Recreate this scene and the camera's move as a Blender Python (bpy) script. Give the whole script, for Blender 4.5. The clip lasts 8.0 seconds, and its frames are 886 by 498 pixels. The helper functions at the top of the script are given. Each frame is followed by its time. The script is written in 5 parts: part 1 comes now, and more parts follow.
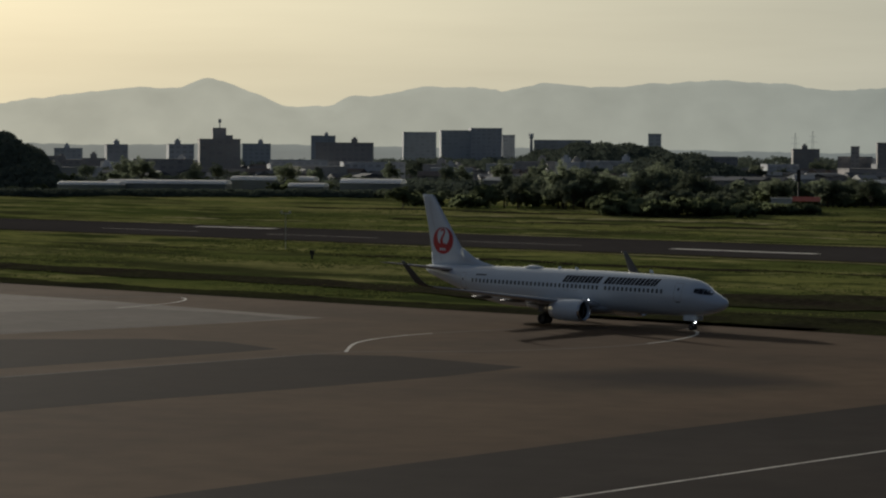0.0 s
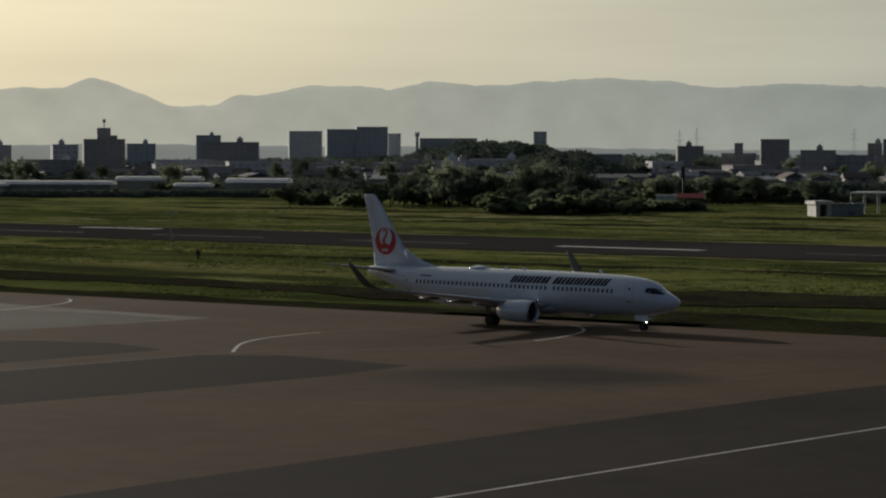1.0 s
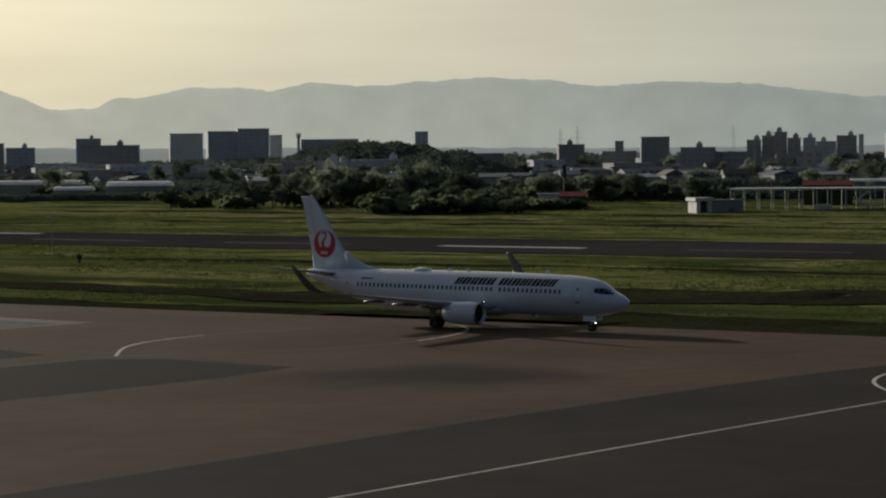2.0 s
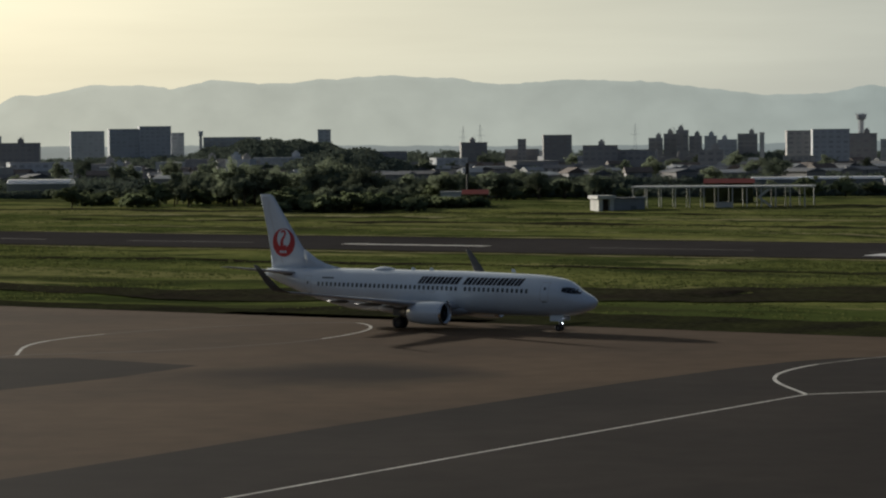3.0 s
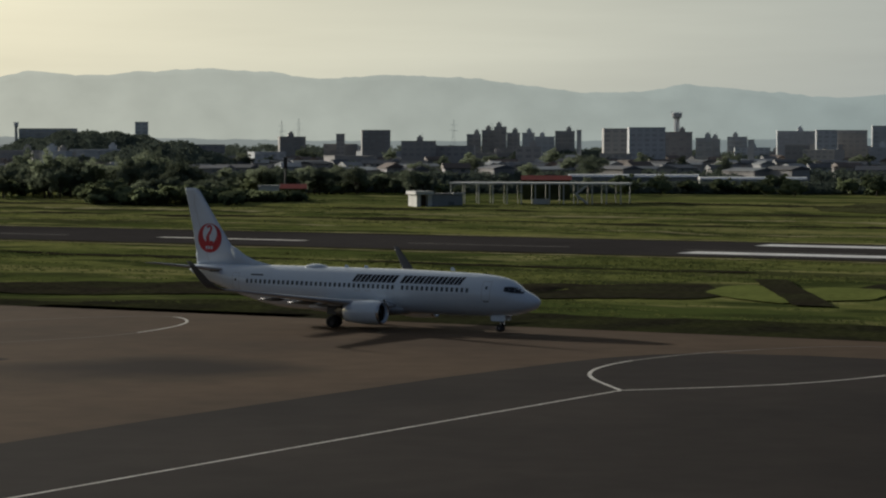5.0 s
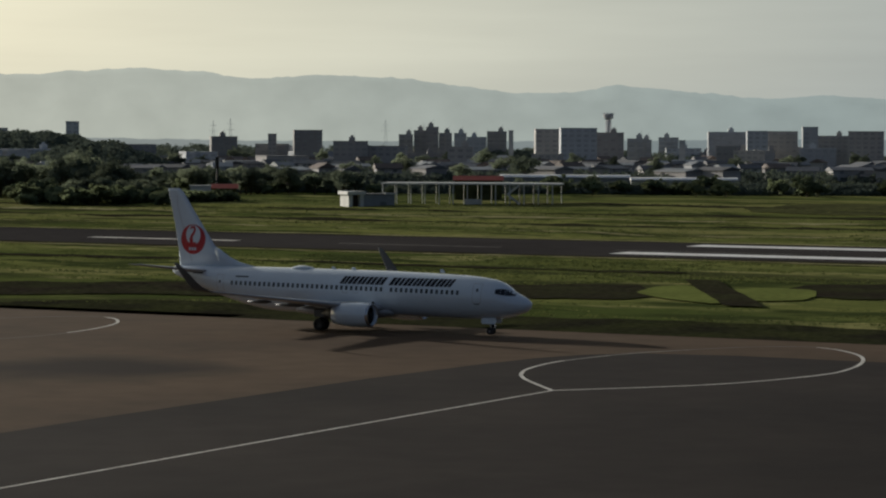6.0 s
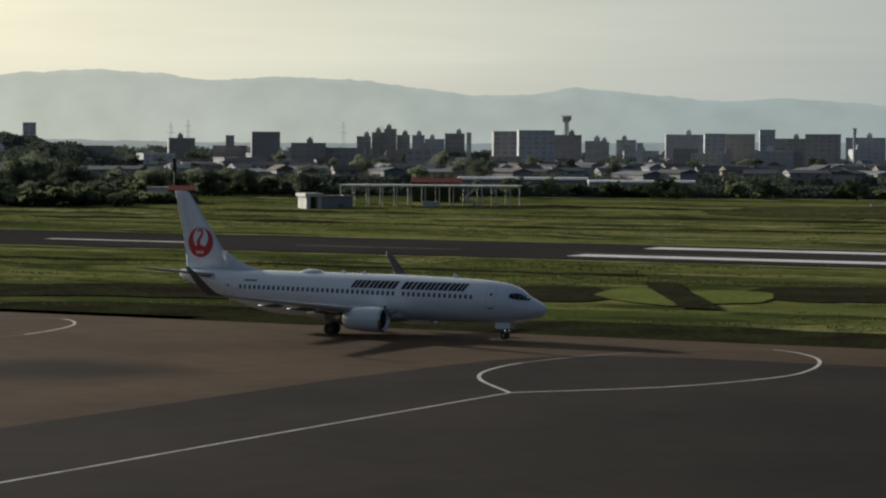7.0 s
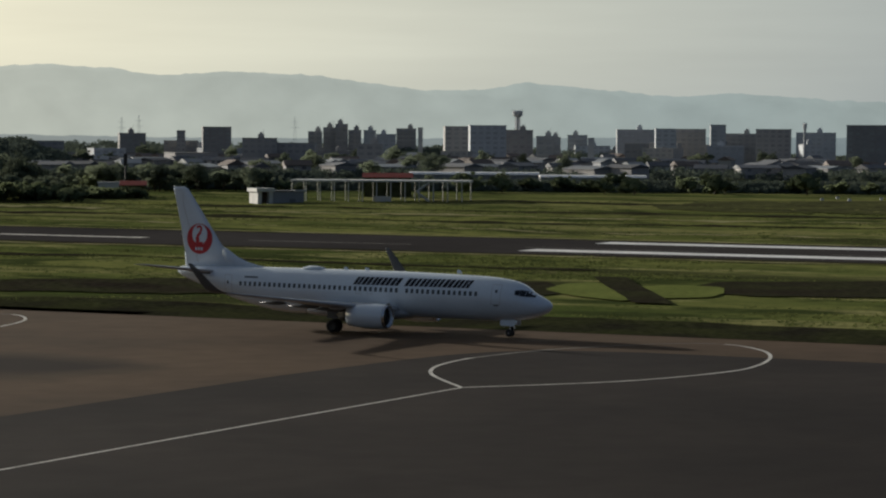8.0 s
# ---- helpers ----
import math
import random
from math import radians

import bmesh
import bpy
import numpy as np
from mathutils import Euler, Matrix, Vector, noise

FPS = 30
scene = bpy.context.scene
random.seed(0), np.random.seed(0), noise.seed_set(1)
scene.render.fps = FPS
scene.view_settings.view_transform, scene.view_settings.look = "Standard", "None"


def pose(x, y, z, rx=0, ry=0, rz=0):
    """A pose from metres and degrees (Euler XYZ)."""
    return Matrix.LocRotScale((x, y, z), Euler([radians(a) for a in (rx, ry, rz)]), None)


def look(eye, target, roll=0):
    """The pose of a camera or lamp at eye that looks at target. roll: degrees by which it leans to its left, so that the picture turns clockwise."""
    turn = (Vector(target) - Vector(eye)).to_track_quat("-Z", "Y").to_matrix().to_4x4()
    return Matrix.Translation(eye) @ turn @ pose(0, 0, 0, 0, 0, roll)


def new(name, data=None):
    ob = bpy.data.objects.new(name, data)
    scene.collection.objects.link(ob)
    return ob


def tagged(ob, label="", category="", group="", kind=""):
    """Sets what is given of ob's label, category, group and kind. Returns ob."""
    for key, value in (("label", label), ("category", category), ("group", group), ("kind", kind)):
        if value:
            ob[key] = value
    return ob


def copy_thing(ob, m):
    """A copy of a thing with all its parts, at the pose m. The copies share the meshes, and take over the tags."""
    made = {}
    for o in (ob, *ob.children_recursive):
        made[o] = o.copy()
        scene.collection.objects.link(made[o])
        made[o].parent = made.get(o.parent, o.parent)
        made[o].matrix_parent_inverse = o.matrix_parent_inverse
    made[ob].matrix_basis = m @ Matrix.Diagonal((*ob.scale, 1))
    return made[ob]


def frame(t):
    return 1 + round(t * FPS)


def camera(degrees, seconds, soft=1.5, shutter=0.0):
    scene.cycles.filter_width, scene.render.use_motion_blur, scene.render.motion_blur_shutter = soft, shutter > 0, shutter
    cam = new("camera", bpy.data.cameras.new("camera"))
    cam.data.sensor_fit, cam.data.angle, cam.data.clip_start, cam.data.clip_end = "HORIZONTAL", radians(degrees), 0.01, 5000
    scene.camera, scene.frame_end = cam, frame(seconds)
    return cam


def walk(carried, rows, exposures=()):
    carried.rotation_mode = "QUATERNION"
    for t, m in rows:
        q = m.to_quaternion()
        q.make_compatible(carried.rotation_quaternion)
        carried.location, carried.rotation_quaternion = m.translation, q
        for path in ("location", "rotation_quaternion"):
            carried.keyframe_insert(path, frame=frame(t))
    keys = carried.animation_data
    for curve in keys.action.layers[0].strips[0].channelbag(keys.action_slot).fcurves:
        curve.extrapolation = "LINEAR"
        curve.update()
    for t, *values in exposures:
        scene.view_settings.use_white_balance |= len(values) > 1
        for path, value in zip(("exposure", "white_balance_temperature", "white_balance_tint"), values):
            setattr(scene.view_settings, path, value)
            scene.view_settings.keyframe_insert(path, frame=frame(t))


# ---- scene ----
cam = camera(20.05, 8.0, soft=2.2)
EYE = (0, 0, 16.84)


def aim(yaw, pitch, roll):
    """The camera on the viewing deck: yaw to the right of +y, pitch up, roll."""
    a, p = radians(yaw), radians(pitch)
    ahead = Vector((math.sin(a) * math.cos(p), math.cos(a) * math.cos(p), math.sin(p)))
    return look(EYE, Vector(EYE) + ahead * 100, roll)


PATH = [
    (0.0, -11.459, -2.218, 0.362), (0.5, -10.142, -2.179, 0.211), (1.0, -8.866, -2.24, 0.036),
    (1.5, -7.425, -2.257, -0.339), (3.0, -3.965, -2.312, -0.547), (3.5, -2.687, -2.452, -0.358),
    (4.0, -1.556, -2.397, -0.053), (4.5, -0.66, -2.446, 0.026), (6.0, 1.762, -2.436, 0.225),
    (6.5, 2.314, -2.466, 0.224), (7.0, 2.727, -2.383, 0.346), (7.5, 3.299, -2.446, 0.296),
    (8.0, 3.836, -2.491, 0.335),
]
walk(cam, [(t, aim(y, p, r)) for t, y, p, r in PATH],
     exposures=[(0.0, -0.66, 5950, 10), (1.5, -0.6, 5900, 10), (3.0, -0.21, 5850, 9), (3.5, -0.1, 5850, 9), (4.5, -0.26, 5850, 9), (6.0, -0.2, 5830, 9), (6.5, 0.0, 5820, 9), (8.0, -0.1, 5820, 9)])

# ---- light ----
SUN_EL, SUN_AZ = 14.0, -44.0
VEIL_SUN, VEIL_FALL = (17.2, 14.4, 8.4), (4.6, 3.9, 2.55)
VEIL_FAR = (0.52, 0.6, 0.78)
world = bpy.data.worlds.new("evening_sky")
scene.world = world
world.use_nodes = True
wn, wl = world.node_tree.nodes, world.node_tree.links
sky = wn.new("ShaderNodeTexSky")
sky.sky_type = "NISHITA"
sky.sun_disc = False
sky.sun_elevation, sky.sun_rotation = radians(SUN_EL), radians(SUN_AZ)
sky.air_density, sky.dust_density, sky.ozone_density = 1.0, 4.0, 1.0
# thin veil of evening cloud and haze: brightest round the sun and low down, dim and blue away from it
sd = Vector((math.sin(radians(SUN_AZ)) * math.cos(radians(SUN_EL)), math.cos(radians(SUN_AZ)) * math.cos(radians(SUN_EL)), math.sin(radians(SUN_EL))))
coords = wn.new("ShaderNodeTexCoord")
stretch = wn.new("ShaderNodeMapping")
stretch.inputs["Scale"].default_value = (2.2, 2.2, 24.0)
cloud = wn.new("ShaderNodeTexNoise")
cloud.inputs["Scale"].default_value = 1.6
cloud.inputs["Detail"].default_value = 6
cloud.inputs["Roughness"].default_value = 0.5
wl.new(coords.outputs["Generated"], stretch.inputs["Vector"])
wl.new(stretch.outputs["Vector"], cloud.inputs["Vector"])


def ranged(socket, lo, hi, a, b):
    r = wn.new("ShaderNodeMapRange")
    for key, v in (("From Min", lo), ("From Max", hi), ("To Min", a), ("To Max", b)):
        r.inputs[key].default_value = v
    wl.new(socket, r.inputs["Value"])
    return r.outputs["Result"]


def maths(op, a, b):
    m = wn.new("ShaderNodeMath")
    m.operation = op
    for i, v in enumerate((a, b)):
        if isinstance(v, (int, float)):
            m.inputs[i].default_value = v
        else:
            wl.new(v, m.inputs[i])
    return m.outputs[0]


towards = wn.new("ShaderNodeVectorMath")
towards.operation = "DOT_PRODUCT"
towards.inputs[1].default_value = sd
wl.new(coords.outputs["Generated"], towards.inputs[0])
split = wn.new("ShaderNodeSeparateXYZ")
wl.new(coords.outputs["Generated"], split.inputs["Vector"])
near_sun = ranged(towards.outputs["Value"], -1, 1, 0.02, 1)
tone = wn.new("ShaderNodeCombineXYZ")
for i, (top, fall) in enumerate(zip(VEIL_SUN, VEIL_FALL)):
    wl.new(maths("MULTIPLY", maths("POWER", near_sun, fall), top), tone.inputs[i])
dim = maths("MULTIPLY", ranged(split.outputs["Z"], 0.05, 0.35, 1.0, 0.22), ranged(cloud.outputs["Fac"], 0.3, 0.7, 0.86, 1.09))
dim = maths("MULTIPLY", dim, ranged(near_sun, 0.3, 0.66, 0.37, 1.0))
lit = wn.new("ShaderNodeVectorMath")
lit.operation = "SCALE"
wl.new(tone.outputs["Vector"], lit.inputs[0])
wl.new(dim, lit.inputs["Scale"])
far_side = wn.new("ShaderNodeVectorMath")
far_side.operation = "ADD"
far_side.inputs[1].default_value = VEIL_FAR
wl.new(lit.outputs["Vector"], far_side.inputs[0])
veil = wn.new("ShaderNodeMix")
veil.data_type = "RGBA"
veil.inputs["Factor"].default_value = 0.75
wl.new(sky.outputs["Color"], veil.inputs["A"])
wl.new(far_side.outputs["Vector"], veil.inputs["B"])
wl.new(veil.outputs["Result"], wn["Background"].inputs["Color"])
wn["Background"].inputs["Strength"].default_value = 0.1

sun = new("sun", bpy.data.lights.new("sun", "SUN"))
sun.data.energy, sun.data.angle, sun.data.color = 5.0, radians(1.2), (1.0, 0.88, 0.71)
sun.matrix_world = look(sd * 300, (0, 0, 0))


# ---- materials ----
def mat(name, colour, rough=0.6, second=None, scales=(0.6, 9.0), amount=0.5, fine=0.15, bump=0.0, metal=0.0, world_space=False, per_object=0.0, spec=0.5, stretch=(1, 1, 1)):
    """A surface with broad stains towards a second colour, fine grain and relief."""
    m = bpy.data.materials.new(name)
    m.use_nodes = True
    n, l = m.node_tree.nodes, m.node_tree.links
    b = n["Principled BSDF"]
    b.inputs["Metallic"].default_value = metal
    b.inputs["Specular IOR Level"].default_value = spec
    second = second or tuple(c * 0.7 for c in colour)
    if world_space:
        src = n.new("ShaderNodeNewGeometry").outputs["Position"]
    else:
        src = n.new("ShaderNodeTexCoord").outputs["Object"]
    mp = n.new("ShaderNodeMapping")
    mp.inputs["Scale"].default_value = stretch
    l.new(src, mp.inputs["Vector"])
    broad, grain = n.new("ShaderNodeTexNoise"), n.new("ShaderNodeTexNoise")
    for t, s, d in ((broad, scales[0], 5), (grain, scales[1], 3)):
        t.inputs["Scale"].default_value, t.inputs["Detail"].default_value = s, d
        l.new(mp.outputs["Vector"], t.inputs["Vector"])
    r = n.new("ShaderNodeMapRange")
    r.inputs["From Min"].default_value, r.inputs["From Max"].default_value = 0.35, 0.68
    r.inputs["To Max"].default_value = amount
    l.new(broad.outputs["Fac"], r.inputs["Value"])
    mix = n.new("ShaderNodeMix")
    mix.data_type = "RGBA"
    mix.inputs["A"].default_value, mix.inputs["B"].default_value = (*colour, 1), (*second, 1)
    l.new(r.outputs["Result"], mix.inputs["Factor"])
    g = n.new("ShaderNodeMapRange")
    g.inputs["From Min"].default_value, g.inputs["From Max"].default_value = 0.3, 0.7
    g.inputs["To Min"].default_value, g.inputs["To Max"].default_value = 1 - fine, 1 + fine
    l.new(grain.outputs["Fac"], g.inputs["Value"])
    hsv = n.new("ShaderNodeHueSaturation")
    l.new(mix.outputs["Result"], hsv.inputs["Color"])
    value = g.outputs["Result"]
    if per_object:
        info = n.new("ShaderNodeObjectInfo")
        o = n.new("ShaderNodeMapRange")
        o.inputs["To Min"].default_value, o.inputs["To Max"].default_value = 1 - per_object, 1 + per_object
        l.new(info.outputs["Random"], o.inputs["Value"])
        k = n.new("ShaderNodeMath")
        k.operation = "MULTIPLY"
        l.new(o.outputs["Result"], k.inputs[0])
        l.new(value, k.inputs[1])
        value = k.outputs[0]
    l.new(value, hsv.inputs["Value"])
    l.new(hsv.outputs["Color"], b.inputs["Base Color"])
    rr = n.new("ShaderNodeMapRange")
    rr.inputs["To Min"].default_value, rr.inputs["To Max"].default_value = max(0.03, rough - 0.08), min(1, rough + 0.08)
    l.new(broad.outputs["Fac"], rr.inputs["Value"])
    l.new(rr.outputs["Result"], b.inputs["Roughness"])
    if bump:
        bp = n.new("ShaderNodeBump")
        bp.inputs["Strength"].default_value = 0.6
        bp.inputs["Distance"].default_value = bump
        l.new(grain.outputs["Fac"], bp.inputs["Height"])
        l.new(bp.outputs["Normal"], b.inputs["Normal"])
    return m


def leafy(m, share):
    """Lets light through thin blades and leaves."""
    n, l = m.node_tree.nodes, m.node_tree.links
    b, out = n["Principled BSDF"], n["Material Output"]
    colour = b.inputs["Base Color"].links[0].from_socket
    t, x = n.new("ShaderNodeBsdfTranslucent"), n.new("ShaderNodeAddShader")
    k = n.new("ShaderNodeHueSaturation")
    k.inputs["Value"].default_value = share
    l.new(colour, k.inputs["Color"])
    l.new(k.outputs["Color"], t.inputs["Color"])
    l.new(b.outputs[0], x.inputs[0])
    l.new(t.outputs[0], x.inputs[1])
    l.new(x.outputs[0], out.inputs["Surface"])
    return m


def glow(name, colour, strength):
    m = bpy.data.materials.new(name)
    m.use_nodes = True
    b = m.node_tree.nodes["Principled BSDF"]
    b.inputs["Base Color"].default_value = (*colour, 1)
    b.inputs["Emission Color"].default_value = (*colour, 1)
    b.inputs["Emission Strength"].default_value = strength
    return m


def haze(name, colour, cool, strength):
    """Far backdrop: ridges drowned in evening haze, painted on as their own glow."""
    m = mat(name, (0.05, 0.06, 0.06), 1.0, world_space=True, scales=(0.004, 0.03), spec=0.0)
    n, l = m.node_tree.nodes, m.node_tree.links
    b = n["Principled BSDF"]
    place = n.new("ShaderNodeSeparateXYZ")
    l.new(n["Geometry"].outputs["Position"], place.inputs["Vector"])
    # haze glow coloured by place: sun-warmed at left, cooler to the right
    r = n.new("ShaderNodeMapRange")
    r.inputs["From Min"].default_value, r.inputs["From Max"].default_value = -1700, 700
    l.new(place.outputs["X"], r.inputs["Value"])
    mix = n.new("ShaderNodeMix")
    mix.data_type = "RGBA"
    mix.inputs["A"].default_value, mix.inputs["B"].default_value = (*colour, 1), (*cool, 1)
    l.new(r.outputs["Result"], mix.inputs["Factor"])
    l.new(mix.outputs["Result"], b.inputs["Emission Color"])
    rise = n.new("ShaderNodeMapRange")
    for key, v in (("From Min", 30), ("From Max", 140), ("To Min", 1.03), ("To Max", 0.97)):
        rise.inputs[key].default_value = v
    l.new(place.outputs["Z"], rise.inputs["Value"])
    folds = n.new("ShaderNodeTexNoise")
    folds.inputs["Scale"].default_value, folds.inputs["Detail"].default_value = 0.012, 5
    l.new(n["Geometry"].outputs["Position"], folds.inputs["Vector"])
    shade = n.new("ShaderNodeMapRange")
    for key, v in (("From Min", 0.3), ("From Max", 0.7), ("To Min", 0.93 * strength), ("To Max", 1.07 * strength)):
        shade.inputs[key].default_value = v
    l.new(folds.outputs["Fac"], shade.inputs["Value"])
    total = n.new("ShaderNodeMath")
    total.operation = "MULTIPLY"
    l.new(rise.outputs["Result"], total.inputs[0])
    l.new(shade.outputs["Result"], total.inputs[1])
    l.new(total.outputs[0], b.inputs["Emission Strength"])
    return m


ASPHALT_OLD = mat("old_asphalt", (0.11, 0.078, 0.052), 0.9, (0.077, 0.056, 0.04), (0.045, 0.35), 0.9, 0.1, 0.0, world_space=True, spec=0.03)


def stained(m, spots, dark):
    """Broad soft-edged oil and water stains on paving: (x, y, half length, half breadth, turn)."""
    n, l = m.node_tree.nodes, m.node_tree.links
    b = n["Principled BSDF"]
    colour = b.inputs["Base Color"].links[0].from_socket
    for x, y, rx, ry, turn in spots:
        mp = n.new("ShaderNodeMapping")
        mp.vector_type = "TEXTURE"
        mp.inputs["Location"].default_value = (x, y, 0)
        mp.inputs["Rotation"].default_value = (0, 0, radians(turn))
        mp.inputs["Scale"].default_value = (rx, ry, 1000)
        l.new(n["Geometry"].outputs["Position"], mp.inputs["Vector"])
        t = n.new("ShaderNodeTexNoise")
        t.inputs["Scale"].default_value, t.inputs["Detail"].default_value = 1.3, 4
        l.new(mp.outputs["Vector"], t.inputs["Vector"])
        d = n.new("ShaderNodeVectorMath")
        d.operation = "LENGTH"
        l.new(mp.outputs["Vector"], d.inputs[0])
        w = n.new("ShaderNodeMath")
        w.operation = "ADD"
        l.new(d.outputs["Value"], w.inputs[0])
        l.new(t.outputs["Fac"], w.inputs[1])
        r = n.new("ShaderNodeMapRange")
        r.interpolation_type = "SMOOTHSTEP"
        r.inputs["From Min"].default_value, r.inputs["From Max"].default_value = 0.75, 1.55
        r.inputs["To Min"].default_value, r.inputs["To Max"].default_value = 1.0, 0.0
        l.new(w.outputs[0], r.inputs["Value"])
        x_ = n.new("ShaderNodeMix")
        x_.data_type = "RGBA"
        l.new(r.outputs["Result"], x_.inputs["Factor"])
        l.new(colour, x_.inputs["A"])
        x_.inputs["B"].default_value = (*dark, 1)
        colour = x_.outputs["Result"]
    l.new(colour, b.inputs["Base Color"])
    return m


stained(ASPHALT_OLD, [(-20.5, 186.0, 15.0, 13.0, -20)], (0.032, 0.026, 0.022))
ASPHALT_NEW = mat("new_asphalt", (0.029, 0.0255, 0.0235), 0.9, (0.045, 0.0385, 0.034), (0.05, 0.35), 0.9, 0.1, 0.0, world_space=True, spec=0.03)
ASPHALT_PATCH = mat("patched_asphalt", (0.023, 0.0195, 0.0175), 0.9, (0.035, 0.0285, 0.0245), (0.05, 0.35), 0.8, 0.1, 0.0, world_space=True, spec=0.03)
ASPHALT_RUNWAY = mat("runway_asphalt", (0.056, 0.052, 0.05), 0.9, (0.043, 0.04, 0.039), (0.02, 0.3), 0.9, 0.1, 0.0, world_space=True, spec=0.0)
CONCRETE = mat("apron_concrete", (0.165, 0.147, 0.125), 0.9, (0.125, 0.112, 0.096), (0.06, 0.5), 0.9, 0.12, 0.005, world_space=True, spec=0.08)
CONCRETE_GREY = mat("stained_concrete", (0.1, 0.088, 0.076), 0.9, (0.07, 0.062, 0.054), (0.06, 0.5), 0.9, 0.12, 0.005, world_space=True, spec=0.08)
LINE_PAINT = mat("line_paint", (0.62, 0.6, 0.54), 0.7, (0.3, 0.28, 0.25), (0.35, 3.0), 0.8, 0.2, world_space=True)
LINE_FADED = mat("faded_line_paint", (0.3, 0.285, 0.25), 0.8, (0.1, 0.09, 0.08), (0.3, 3.0), 1.0, 0.2, world_space=True)
LINE_WORN = mat("worn_line_paint", (0.1, 0.088, 0.075), 0.8, (0.06, 0.05, 0.04), (0.35, 3.0), 0.9, 0.2, world_space=True)
RUNWAY_PAINT = mat("runway_paint", (0.75, 0.75, 0.73), 0.7, (0.5, 0.49, 0.47), (0.15, 2.0), 0.7, 0.15, world_space=True)
SOIL = mat("bare_soil", (0.031, 0.027, 0.02), 0.95, (0.042, 0.045, 0.022), (0.11, 1.1), 0.9, 0.4, 0.1, world_space=True, spec=0.0)
# white dimmed and blued: skylight on the shaded side is mixed into the paint
WHITE_PAINT = mat("white_aircraft_paint", (0.62, 0.695, 0.785), 0.17, (0.55, 0.62, 0.7), (0.5, 6.0), 0.5, 0.03)
WHITE_PAINT.node_tree.nodes["Principled BSDF"].inputs["Coat Weight"].default_value = 0.7
GREY_PAINT = mat("grey_aircraft_paint", (0.42, 0.43, 0.45), 0.2, (0.33, 0.34, 0.36), (0.6, 6.0), 0.6, 0.05)
WINGLET_AND_SHADE_PAINT = mat("dark_winglet_and_shade_paint", (0.08, 0.083, 0.085), 0.45, (0.06, 0.063, 0.066), (0.6, 6.0), 0.6, 0.05)
BARE_METAL = mat("polished_metal", (0.65, 0.66, 0.68), 0.25, (0.5, 0.5, 0.52), (0.8, 9.0), 0.5, 0.05, metal=1.0)
DARK_METAL = mat("sooty_and_shaded_metal", (0.05, 0.05, 0.052), 0.5, (0.03, 0.03, 0.03), (1.0, 9.0), 0.5, 0.1, metal=0.6)
RUBBER = mat("black_rubber", (0.02, 0.02, 0.021), 0.8, (0.035, 0.033, 0.03), (2.0, 20.0), 0.6, 0.15)
DARK_GLASS = mat("dark_cockpit_glass", (0.012, 0.015, 0.02), 0.08, (0.02, 0.022, 0.026), (1.0, 8.0), 0.4, 0.05)
CABIN_GLASS = mat("shaded_cabin_window", (0.05, 0.06, 0.075), 0.15, (0.08, 0.09, 0.1), (1.0, 8.0), 0.4, 0.1, per_object=0.35)
RED_PAINT = mat("red_livery_paint", (0.42, 0.012, 0.02), 0.35, (0.34, 0.01, 0.018), (0.8, 8.0), 0.5, 0.05)
BLACK_PAINT = mat("black_livery_paint", (0.012, 0.013, 0.02), 0.7, (0.02, 0.02, 0.026), (0.8, 8.0), 0.5, 0.05, spec=0.15)
SEAM = mat("panel_seam", (0.35, 0.36, 0.38), 0.5, (0.28, 0.29, 0.3), (0.8, 8.0), 0.5, 0.05)
LAMP = glow("lit_lamp", (1.0, 0.98, 0.92), 34.0)
DIM_LAMP = glow("lit_wing_lamp", (1.0, 0.98, 0.92), 16.0)
MATT_BLACK = mat("matt_black_lining", (0.008, 0.008, 0.008), 1.0, (0.006, 0.006, 0.006), (2.0, 20.0), 0.5, 0.1, spec=0.0)
BARK = mat("bark", (0.07, 0.05, 0.035), 0.9, (0.045, 0.035, 0.025), (1.0, 12.0), 0.7, 0.3)
# tree, bush and far-woods leaf colours are lifted to imitate haze
LEAF = leafy(mat("tree_leaves", (0.12, 0.138, 0.092), 0.85, (0.1, 0.116, 0.08), (0.25, 3.0), 0.8, 0.3, per_object=0.2, spec=0.0), 0.8)
BUSH = leafy(mat("bush_leaves", (0.115, 0.135, 0.072), 0.85, (0.092, 0.108, 0.062), (0.3, 3.0), 0.8, 0.2, per_object=0.2, spec=0.0), 0.8)
BLADES = leafy(mat("weed_blades", (0.1, 0.112, 0.036), 0.9, (0.05, 0.061, 0.022), (0.06, 0.5), 0.9, 0.25, world_space=True, spec=0.0), 0.45)
FOREST = leafy(mat("far_woods", (0.1, 0.118, 0.09), 0.9, (0.085, 0.1, 0.078), (0.05, 0.5), 0.8, 0.1, world_space=True, spec=0.0), 0.8)
# town walls and window panes are paled and evened in colour, in place of haze
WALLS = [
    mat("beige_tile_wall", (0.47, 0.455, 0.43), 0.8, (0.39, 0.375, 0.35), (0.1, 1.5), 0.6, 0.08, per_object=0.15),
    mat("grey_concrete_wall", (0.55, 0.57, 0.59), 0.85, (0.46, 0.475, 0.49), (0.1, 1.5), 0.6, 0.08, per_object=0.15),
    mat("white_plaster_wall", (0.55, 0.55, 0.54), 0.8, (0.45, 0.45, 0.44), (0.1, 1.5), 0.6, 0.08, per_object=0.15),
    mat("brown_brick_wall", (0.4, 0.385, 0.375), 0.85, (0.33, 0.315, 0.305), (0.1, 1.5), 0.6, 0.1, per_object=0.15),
]
